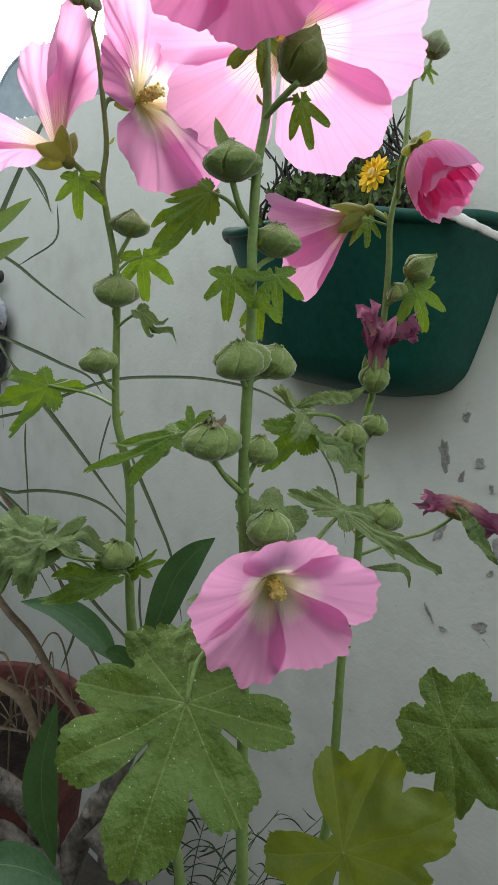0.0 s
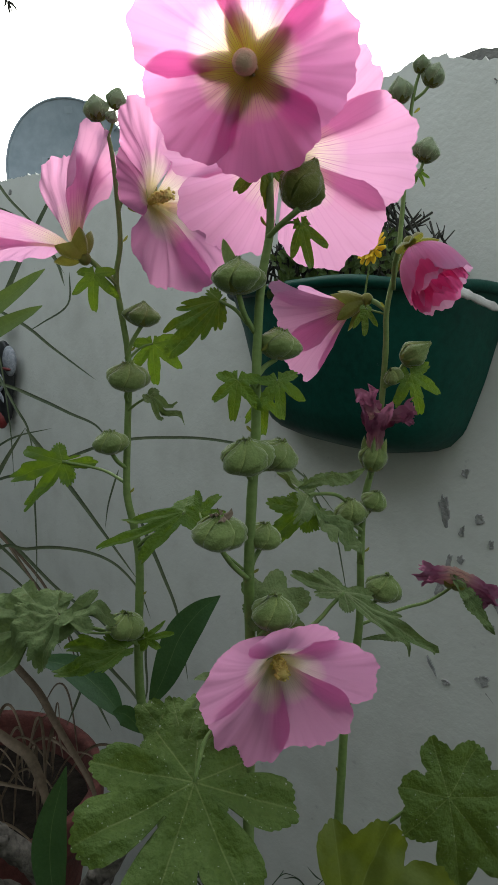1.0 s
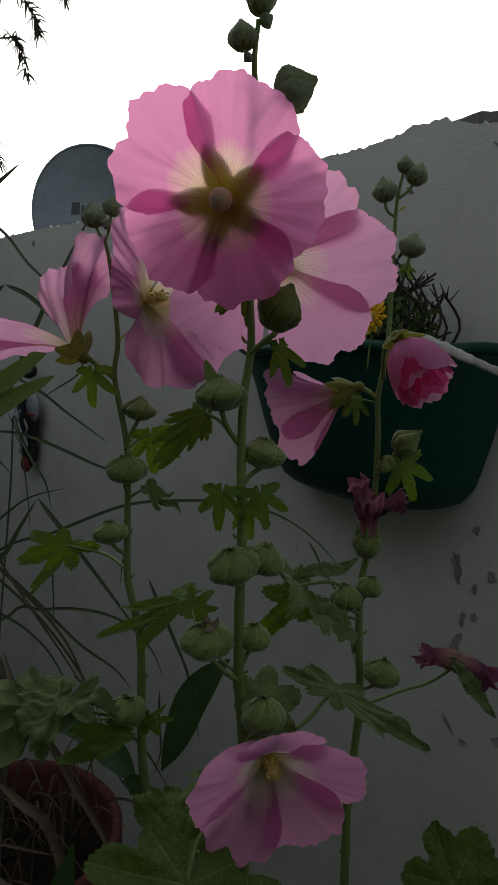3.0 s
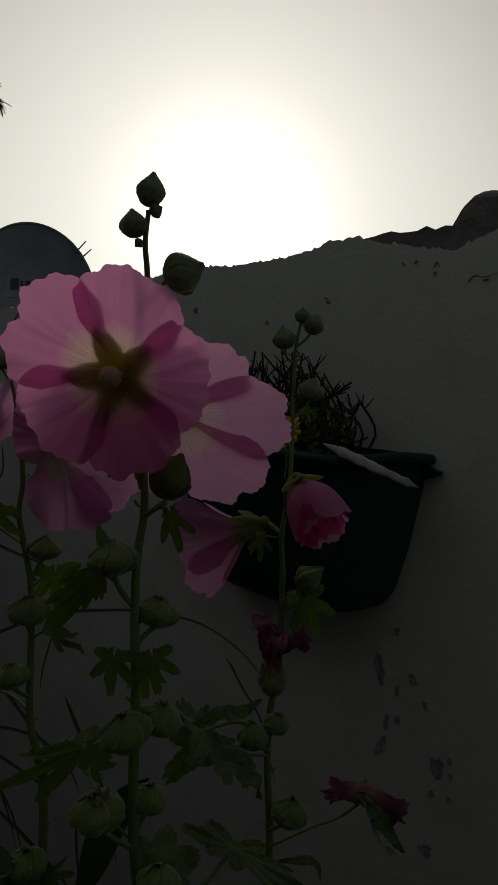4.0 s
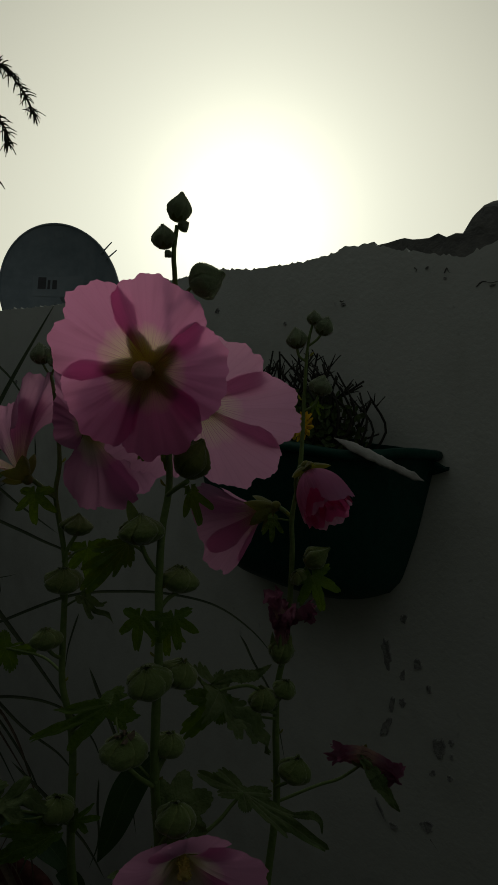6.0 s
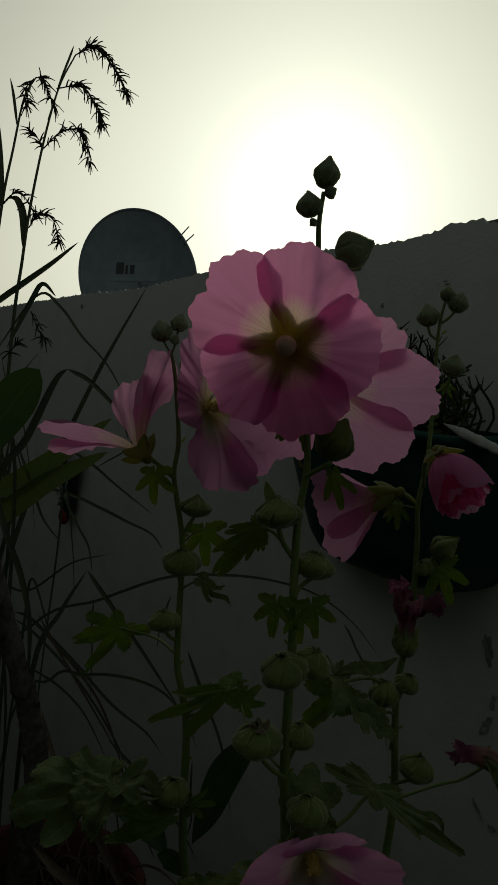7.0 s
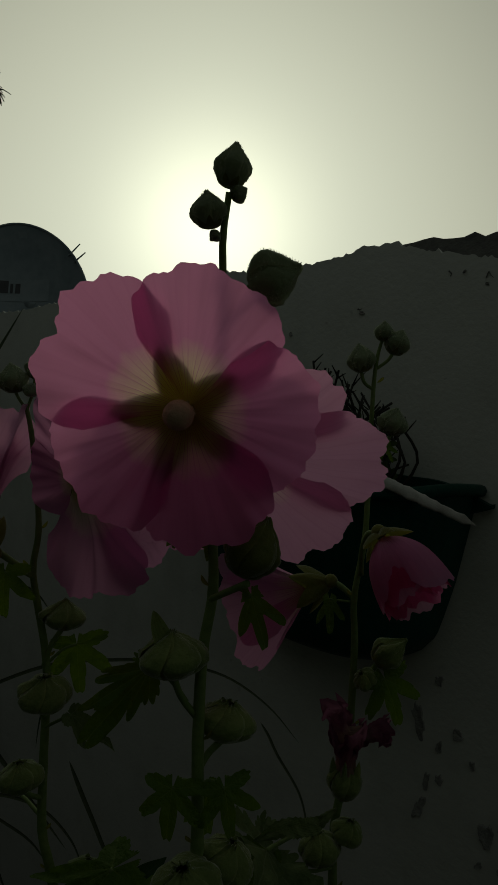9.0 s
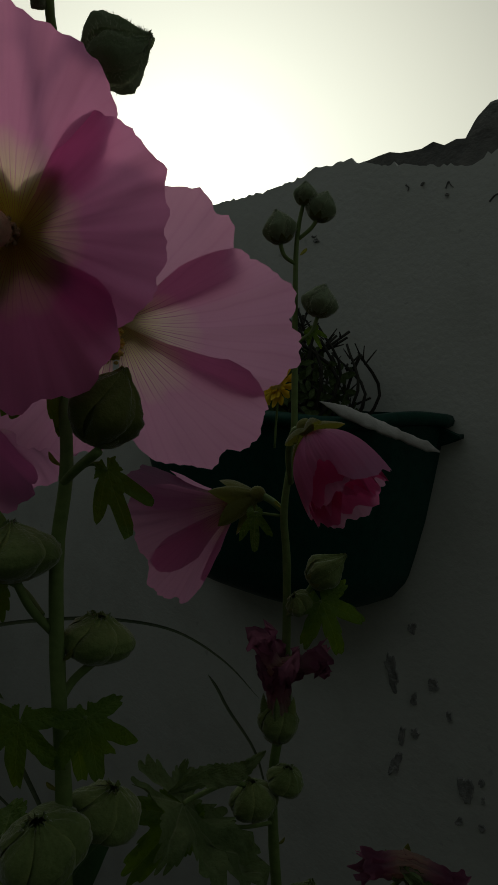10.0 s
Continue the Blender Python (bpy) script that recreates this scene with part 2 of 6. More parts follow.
def scuffed_plastic():
    n = Nodes("dark_green_plastic")
    fine, wide = n.noise(120.0, 5), n.noise(9.0, 3)
    col = n.ramp(n.math("ADD", n.math("MULTIPLY", fine, 0.5), n.math("MULTIPLY", wide, 0.5)), [(0.36, (0.003, 0.040, 0.028)), (0.64, (0.006, 0.070, 0.049))])
    scuff = n.ramp(n.noise(85.0, 6, 0.7), [(0.66, (0, 0, 0)), (0.72, (1, 1, 1))])
    patch = n.ramp(n.noise(14.0, 2), [(0.48, (0, 0, 0)), (0.60, (1, 1, 1))])
    col = n.mix(n.math("MULTIPLY", n.math("MULTIPLY", scuff, patch), 0.55), col, (0.10, 0.16, 0.14))
    return n.solid(col, 0.5, n.bump(fine, 0.0004), 0, 0.2)


M["planter"] = scuffed_plastic()
M["soil"] = plain("dark_soil", (0.008, 0.006, 0.005), (0.026, 0.020, 0.015), 0.95, 90, 0.006, spec=0.08)
M["stick"] = plain("whitewashed_stick", (0.36, 0.34, 0.31), (0.62, 0.60, 0.57), 0.85, 90, 0.0015)
M["twig"] = plain("black_twig", (0.015, 0.014, 0.012), (0.05, 0.045, 0.03), 0.8, 90, 0.0004)
M["sedum"] = leaf_material("small_green_leaf", (0.06, 0.10, 0.03), (0.12, 0.17, 0.05), (0.2, 0.24, 0.1), (0.12, 0.18, 0.03), 0.2)
M["marigold"] = plain("marigold_yellow", (0.75, 0.40, 0.01), (0.90, 0.62, 0.02), 0.7, 200, 0.0005)
M["dish"] = plain("grey_dish_paint", (0.14, 0.175, 0.20), (0.20, 0.235, 0.26), 0.5, 30, 0.0004)
M["dish_dark"] = plain("dark_dish_print", (0.03, 0.03, 0.035), (0.05, 0.05, 0.055), 0.5, 30, 0.0002)
M["dish_band"] = plain("pale_dish_print", (0.17, 0.205, 0.23), (0.22, 0.255, 0.28), 0.5, 30, 0.0002)
M["terracotta"] = plain("red_terracotta", (0.045, 0.014, 0.012), (0.14, 0.042, 0.034), 0.9, 70, 0.003)
M["wood"] = plain("grey_gnarled_wood", (0.030, 0.026, 0.022), (0.19, 0.165, 0.14), 0.9, 150, 0.002, coarse=38.0)
M["ground"] = plain("dusty_ground", (0.03, 0.026, 0.02), (0.07, 0.06, 0.047), 0.95, 25, 0.01, coarse=2.0)
# dark grey of the two added, unseen walls that hold back sky light
M["yard"] = plain("unseen_wall_grey", (0.05, 0.06, 0.06), (0.10, 0.115, 0.115), 0.95, 40, 0.003)
M["black"] = plain("black_paint", (0.01, 0.01, 0.011), (0.03, 0.03, 0.032), 0.4, 100, 0.0004)
M["mark"] = plain("worn_pale_paint", (0.16, 0.17, 0.20), (0.48, 0.49, 0.52), 0.6, 130, 0.0006)
M["red"] = plain("dull_red_paint", (0.12, 0.015, 0.015), (0.22, 0.03, 0.03), 0.5, 100, 0.0004)


def plaster_material():
    n = Nodes("whitewashed_plaster")
    fine, mid, wide = n.noise(160.0, 6), n.noise(14.0, 5, 0.65), n.noise(2.2, 4)
    col = n.ramp(n.math("ADD", n.math("MULTIPLY", mid, 0.5), n.math("MULTIPLY", wide, 0.5)), [(0.3, (0.54, 0.535, 0.49)), (0.5, (0.65, 0.65, 0.605)), (0.75, (0.71, 0.71, 0.67))])
    specks = n.ramp(n.noise(75.0, 2), [(0.70, (0, 0, 0)), (0.76, (1, 1, 1))])
    col = n.mix(n.math("MULTIPLY", specks, 0.35), col, (0.36, 0.35, 0.34))
    relief = n.math("ADD", n.math("MULTIPLY", fine, 0.35), n.math("MULTIPLY", mid, 0.65))
    return n.solid(col, 0.92, n.bump(relief, 0.0024, 0.7), 0, 0.2)


M["plaster"] = plaster_material()


# ---- builders ----
def thing(name, at, label, category, group="", kind=""):
    """An Empty at the base of a thing."""
    ob = new(name)
    ob.matrix_basis = Matrix.Translation(at)
    ob.empty_display_size = 0.02
    return tagged(ob, label, category, group, kind)


def base_of(ob):
    m = ob.matrix_basis.copy()
    while ob.parent:
        ob = ob.parent
        m = ob.matrix_basis @ m
    return m


def part(name, bm, material, parent, label="", smooth=True):
    """Links a bmesh, given in world places, as one mesh under a thing or a part."""
    if parent:
        bm.transform(base_of(parent).inverted())
    me = bpy.data.meshes.new(name)
    bm.to_mesh(me)
    bm.free()
    if smooth:
        me.polygons.foreach_set("use_smooth", [True] * len(me.polygons))
    me.materials.append(material)
    ob = new(name, me)
    ob.parent = parent
    if label:
        ob["label"] = label
    return ob


def frame_of(axis, hint=(0, 0, 1)):
    """Two unit vectors across an axis; the second lies nearest to the hint."""
    a = Vector(axis).normalized()
    h = Vector(hint)
    if abs(a.dot(h.normalized())) > 0.98:
        h = Vector((1, 0.2, 0))
    e1 = h.cross(a).normalized()
    return a, e1, a.cross(e1).normalized()


def grid(bm, fn, nu, nv, wrap=False, uv=None):
    """A sheet fn(i / nu, j / nv) of nu x nv faces, with its parameters (or uv) as UV."""
    layer = bm.loops.layers.uv.verify()
    cols = nu if wrap else nu + 1
    vs = [[bm.verts.new(fn(i / nu, j / nv)) for j in range(nv + 1)] for i in range(cols)]
    for i in range(nu):
        for j in range(nv):
            k = (i + 1) % cols
            f = bm.faces.new((vs[i][j], vs[k][j], vs[k][j + 1], vs[i][j + 1]))
            for loop, (a, b) in zip(f.loops, ((i, j), (i + 1, j), (i + 1, j + 1), (i, j + 1))):
                loop[layer].uv = uv(a / nu, b / nv) if uv else (a / nu, b / nv)
    return vs


def curve_through(points, steps=6):
    """A smooth line (Catmull-Rom) through the points."""
    p = [Vector(q) for q in points]
    p = [p[0] * 2 - p[1]] + p + [p[-1] * 2 - p[-2]]
    out = []
    for i in range(1, len(p) - 2):
        for k in range(steps):
            t = k / steps
            a, b, c, d = p[i - 1], p[i], p[i + 1], p[i + 2]
            out.append(0.5 * (2 * b + (c - a) * t + (2 * a - 5 * b + 4 * c - d) * t * t + (3 * b - a - 3 * c + d) * t ** 3))
    out.append(p[-2])
    return out


def tube(bm, points, r0, r1, sides=9, steps=5, knob=0.0, rough=0.0):
    """A tapered round stalk along points; knob swells it at each given point."""
    line = curve_through(points, steps)
    n = len(line)
    rings = []
    side = Vector((1, 0.1, 0.05))
    for i, q in enumerate(line):
        d = (line[min(i + 1, n - 1)] - line[max(i - 1, 0)]).normalized()
        e1 = (side - d * side.dot(d)).normalized()
        e2 = d.cross(e1)
        side = e1
        r = r0 + (r1 - r0) * i / (n - 1)
        if knob and i % steps == 0:
            r *= 1 + knob
        ring = []
        for k in range(sides):
            a = 2 * math.pi * k / sides
            rr = r * (1 + rough * noise.noise(q * 60 + Vector((k * 1.7, 0, 0))))
            ring.append(bm.verts.new(q + e1 * rr * math.cos(a) + e2 * rr * math.sin(a)))
        rings.append(ring)
    for a, b in zip(rings, rings[1:]):
        for k in range(sides):
            bm.faces.new((a[k], a[(k + 1) % sides], b[(k + 1) % sides], b[k]))
    bm.faces.new(rings[0][::-1])
    bm.faces.new(rings[-1])
    return bm


def fan(bm, at, axis, length, spin, phi0, phi1, half, shape, lap=0.03, ruffle=0.03, crumple=0.0, seed=0.0, nu=26, nv=18, start=0.0, hint=(0, 0, 1), claw=0.5, claw_end=0.46, lip=0.0):
    """One petal or sepal: a fan round axis, leaving it at phi0 and ending at phi1 degrees from it; shape(u) is the outline."""
    a, e1, e2 = frame_of(axis, hint)
    at = Vector(at)
    p0, p1 = radians(phi0), radians(phi1)
    dp = p1 - p0 if abs(p1 - p0) > 0.02 else 0.02

    def fn(i, j):
        u, v = 2 * i - 1, j
        le = length * shape(u)
        p = p0 + dp * v
        r = start + le * (math.cos(p0) - math.cos(p)) / dp
        z = le * (math.sin(p) - math.sin(p0)) / dp
        if v > 0.62:
            r += lip * length * ((v - 0.62) / 0.38) ** 2
        k = min(1.0, v / claw_end)
        wide = half * (claw + (1 - claw) * k * k * (3 - 2 * k))
        ang = radians(spin + u * wide)
        w = noise.noise(Vector((u * 2.1 + seed * 3.3, v * 2.0, seed * 7.1)))
        w2 = noise.noise(Vector((u * 6.0 + seed * 5.3, v * 2.2, seed * 2.1)))
        z += length * (lap * u * v + ruffle * v * v * (1.4 * w + 0.7 * w2))
        q = at + a * z + (e1 * math.cos(ang) + e2 * math.sin(ang)) * r
        if crumple:
            q += Vector(noise.noise_vector(q * 130 + Vector((seed, 0, 0)))) * crumple * v
        return q

    grid(bm, fn, nu, nv)
    return bm


def lobe(bm, at, axis, length, spin, phi0, phi1, width, start=0.0, cup=0.15, seed=0.0, nu=8, nv=10, hint=(0, 0, 1)):
    """One ovate, pointed sepal or bract round an axis."""
    a, e1, e2 = frame_of(axis, hint)
    at = Vector(at)
    p0, p1 = radians(phi0), radians(phi1)
    dp = p1 - p0 if abs(p1 - p0) > 0.02 else 0.02
    c, s = math.cos(radians(spin)), math.sin(radians(spin))
    rad, tan = e1 * c + e2 * s, e2 * c - e1 * s

    def fn(i, j):
        u, v = 2 * i - 1, j
        p = p0 + dp * v
        r = start + length * (math.cos(p0) - math.cos(p)) / dp
        z = length * (math.sin(p) - math.sin(p0)) / dp
        w = width * 1.55 * (1 - v) ** 0.75 * (v + 0.22) ** 0.45
        bend = cup * u * u * w
        wob = 0.04 * length * noise.noise(Vector((u * 2, v * 3, seed * 4.3)))
        return at + a * (z + bend * math.sin(p) + wob) + rad * (r - bend * math.cos(p)) + tan * (w * u)

    grid(bm, fn, nu, nv)
    return bm


def cup_of(bm, at, axis, length, spin, phi0, phi1, seed=0.0, hint=(0, 0, 1), root=0.4, loose=1.0):
    """A calyx: a cup that ends in five broad pointed sepals, bent from phi0 to phi1 degrees off the axis."""
    a, e1, e2 = frame_of(axis, hint)
    p0, p1 = radians(phi0), radians(phi1)
    dp = p1 - p0 if abs(p1 - p0) > 0.02 else 0.02

    def fn(i, j):
        d = abs(((i * 5 + 0.5) % 1.0) - 0.5) * 2
        le = length * (root + (1 - root) * (1 - d) ** 1.15) * (1 + 0.06 * noise.noise(Vector((int(i * 5 + 0.5) % 5 * 3.1, seed * 5, 0))))
        p = p0 + dp * j
        r = 0.0004 + le * (math.cos(p0) - math.cos(p)) / dp
        z = le * (math.sin(p) - math.sin(p0)) / dp + loose * length * (0.10 * j * (d - 0.4) + 0.05 * noise.noise(Vector((i * 9, j * 2, seed))))
        ang = radians(spin + 36 + 360 * i)
        return at + a * z + (e1 * math.cos(ang) + e2 * math.sin(ang)) * r

    grid(bm, fn, 60, 12, True)
    return bm


def crumpled(bm, at, axis, length, profile, seed, fold=0.5, crumple=0.003, nu=44, nv=34):
    """A withered corolla: a pleated sleeve along the axis, profile giving its radius, with a torn end."""
    a, e1, e2 = frame_of(axis)
    at = Vector(at)

    def fn(i, j):
        ang = 2 * math.pi * i
        c, s = math.cos(ang), math.sin(ang)
        end = 1 + 0.35 * noise.noise(Vector((c * 2.2, s * 2.2, seed * 3)))
        r = lerp_line(j, profile) * (1 + fold * j * noise.noise(Vector((c * 3.5, s * 3.5, j * 1.5 + seed * 7))) + 0.18 * math.sin(ang * 9 + seed + 3 * j))
        q = at + a * (length * j * (end if j > 0.6 else 1 + (end - 1) * j / 0.6)) + (e1 * c + e2 * s) * r
        return q + (Vector(noise.noise_vector(q * 160 + Vector((seed, 0, 0)))) + 0.55 * Vector(noise.noise_vector(q * 430 + Vector((0, seed, 0))))) * crumple * j

    grid(bm, fn, nu, nv, True)
    return bm


def lerp_line(x, pts):
    for (a, p), (b, q) in zip(pts, pts[1:]):
        if x <= b:
            return p + (q - p) * max(0.0, (x - a) / (b - a))
    return pts[-1][1]


def petal_shape(seed, notch=0.05, calm=1.0):
    def shape(u):
        teeth = noise.noise(Vector((u * 7.0, seed * 9.7, 1.3))) * 0.05 + noise.noise(Vector((u * 3.2, seed * 3.7, 2.3))) * 0.06 + noise.noise(Vector((u * 19.0, seed * 5.1, 4.3))) * 0.022
        return 1 - 0.15 * u * u - 0.20 * u ** 6 - notch * math.exp(-(u / 0.13) ** 2) + teeth * calm
    return shape


def flower(plant, at, axis, length, spin=0.0, phi=(55, 88), half=46, material="petal", tilt=(), hint=(0, 0, 1), seed=1.0, calyx=0.024, lap=0.05, ruffle=0.05, crumple=0.0, column=True, label="open pink flower with a pale throat", sepal_phi=None, notch=0.05, lip=0.0, claw=0.45, claw_end=0.46, anther="stamen", root=0.4, sizes=(1, 1, 1, 1, 1), calm=1.0, turns=(0, 0, 0, 0, 0), loose=1.0):
    """A flower under its plant: the calyx carries five petals and the stamen column."""
    a = Vector(axis).normalized()
    bm = bmesh.new()
    sp = sepal_phi or (phi[0] + 12, phi[1] + 4)
    cup_of(bm, Vector(at) - a * (0.0008 + 0.0027 * loose), axis, calyx, spin, sp[0], sp[1], seed, hint, root, loose)
    # the knob where the stalk joins
    bmesh.ops.create_uvsphere(bm, u_segments=12, v_segments=8, radius=0.0042, matrix=Matrix.Translation(Vector(at) - a * 0.0035))
    body = part("flower", bm, M["calyx"], plant, label)
    for k in range(5):
        d = tilt[k] if k < len(tilt) else 0
        bm = fan(bmesh.new(), at, axis, length * sizes[k] * (1 + 0.05 * math.sin(seed * 5 + k * 2.3)), spin + 72 * k + turns[k], phi[0] + d * 0.6, phi[1] + d, half, petal_shape(seed + k, notch, calm), lap, ruffle, crumple, seed + k * 1.7, 52, 20, hint=hint, claw=claw, claw_end=claw_end, lip=lip)
        part("petal", bm, M[material], body)
    if column:
        bm = bmesh.new()
        if anther != "stamen":
            bmesh.ops.create_icosphere(bm, subdivisions=3, radius=0.0056, matrix=Matrix.Translation(Vector(at) + a * length * 0.28))
        tube(bm, [Vector(at), Vector(at) + a * length * 0.16, Vector(at) + a * length * 0.3], 0.0022, 0.0034, 10, 4)
        rnd = random.Random(int(seed * 10))
        for k in range(90):
            h, an = rnd.uniform(0.10, 0.33) * length, rnd.uniform(0, 6.283)
            _, e1, e2 = frame_of(a)
            q = Vector(at) + a * h + (e1 * math.cos(an) + e2 * math.sin(an)) * rnd.uniform(0.0027, 0.0040)
            bmesh.ops.create_icosphere(bm, subdivisions=1, radius=rnd.uniform(0.0006, 0.0010), matrix=Matrix.Translation(q))
        part("stamen", bm, M[anther], body, "yellow stamen column" if anther == "stamen" else "dusty pink stamen column")
    return body


def pod(plant, at, axis, r, tall=0.8, point=0.25, seed=1.0, name="seed_pod", label="round green seed pod wrapped in its sepals", material="pod", bracts=True):
    """A bud or a seed pod: five sepals folded over one another, drawn to a point."""
    a, e1, e2 = frame_of(axis)
    at = Vector(at)
    if material == "bud":
        point, tall = max(point, 0.46), tall * 1.06
    h = 2 * r * tall

    def meridian(s):
        """Radius and height at s from foot to crown."""
        if s < 0.45:
            rr = r * math.sin(math.pi / 2 * (s + 0.03) / 0.48) ** 0.6
        else:
            rr = r * (1 - (0.78 if point < 0.25 else 1.0) * ((s - 0.45) / 0.55) ** (2.9 - 3.2 * point))
        return rr, -0.45 * h + h * s

    def body(i, j):
        ang = 2 * math.pi * i
        rr, z = meridian(j)
        return at + a * z + (e1 * math.cos(ang) + e2 * math.sin(ang)) * (rr * 0.86 + 0.0002)

    bm = bmesh.new()
    grid(bm, body, 20, 10, True)
    ob = part(name, bm, M[material], plant, label)
    for k in range(5):
        bm = bmesh.new()
        mid_ang = math.radians(72 * k + seed * 47)
        lift = 0.25 + 0.75 * abs(math.sin(seed * 2.7 + k * 1.9))

        def sepal(i, j):
            u, s = 2 * i - 1, j
            rr, z = meridian(min(1.0, s / 0.86))
            tip = max(0.0, s - 0.80) / 0.20
            ang = mid_ang + u * math.radians(50) * (1 - 0.35 * max(0.0, (s - 0.35) / 0.65) ** 2.0 - (0.5 * point)) + 0.9 * s ** 1.5
            rr = rr * (1.09 - 0.24 * u * u + 0.12 * u) + r * (0.10 * tip * math.sin(seed * 9 + k * 2.4) + 0.16 * s * noise.noise(Vector((u * 2, s * 3, seed * 5 + k))) + 0.07 * noise.noise(Vector((u * 2, s * 14, seed * 7 + k))))
            if point < 0.25:
                rr = max(rr, r * (0.20 * math.sqrt(1 - 0.9 * tip * tip) + 0.05 * noise.noise(Vector((u * 4, s * 9, seed + k)))))
            else:
                rr = max(rr, r * 0.10 * (1 - 0.8 * tip))
            z += tip * r * ((0.03 + 0.12 * lift) if point < 0.25 else 0.02) * (1 - 0.55 * u * u) + 0.14 * r * s * s * noise.noise(Vector((u * 3, s * 4, seed * 3 + k)))
            return at + a * z + (e1 * math.cos(ang) + e2 * math.sin(ang)) * rr

        grid(bm, sepal, 10, 22)
        part("sepal", bm, M[material], ob)
    if material == "bud":
        # fine hairs that catch the light along the outline
        rnd = random.Random(int(seed * 100))
        bm = bmesh.new()
        for k in range(1300):
            ang, j = rnd.uniform(0, 2 * math.pi), rnd.uniform(0.03, 1.0)
            rr, z = meridian(j)
            out = e1 * math.cos(ang) + e2 * math.sin(ang)
            q = at + a * z + out * (rr * 0.98)
            d = (out + a * rnd.uniform(-0.5, 0.8)).normalized()
            le, wd = r * rnd.uniform(0.07, 0.15), 0.00013
            side = d.cross(a + out * 0.3).normalized()
            up = d.cross(side)
            base = [bm.verts.new(q + (side * math.cos(v) + up * math.sin(v)) * wd) for v in (0.0, 2.1, 4.2)]
            tip_ = bm.verts.new(q + d * le)
            for v in range(3):
                bm.faces.new((base[v], base[(v + 1) % 3], tip_))
        tagged(part("down", bm, M["down"], ob, "fine pale hairs"), kind="stuff")
    if bracts:
        for k in range(7):
            bm = bmesh.new()
            lobe(bm, at - a * (0.45 * h), axis, r * 0.95, 360 / 7 * k + seed * 20, 96, 20, r * 0.26, r * 0.1, 0.1, seed + k, 4, 6)
            part("bract", bm, M["calyx"], ob)
    return ob


def stalk(plant, points, r0=0.0016, r1=0.0012, name="stalk", material="stem"):
    return part(name, tube(bmesh.new(), points, r0 * 0.68, r1 * 0.72, 8, 5), M[material], plant)


FIG = ((0, 1.0, 0.155), (44, 0.84, 0.14), (-48, 0.88, 0.145), (98, 0.55, 0.14), (-104, 0.60, 0.145))
BROAD = ((0, 1.0, 0.30), (50, 0.94, 0.27), (-50, 0.96, 0.27), (102, 0.82, 0.25), (-102, 0.84, 0.25), (148, 0.5, 0.22), (-148, 0.5, 0.22))
NARROW = ((0, 1.0, 0.10), (36, 0.72, 0.11), (-36, 0.70, 0.11), (85, 0.34, 0.12), (-85, 0.34, 0.12))
THREE = ((0, 1.0, 0.11), (30, 0.76, 0.10), (-36, 0.74, 0.10), (150, 0.1, 0.2), (-150, 0.1, 0.2))


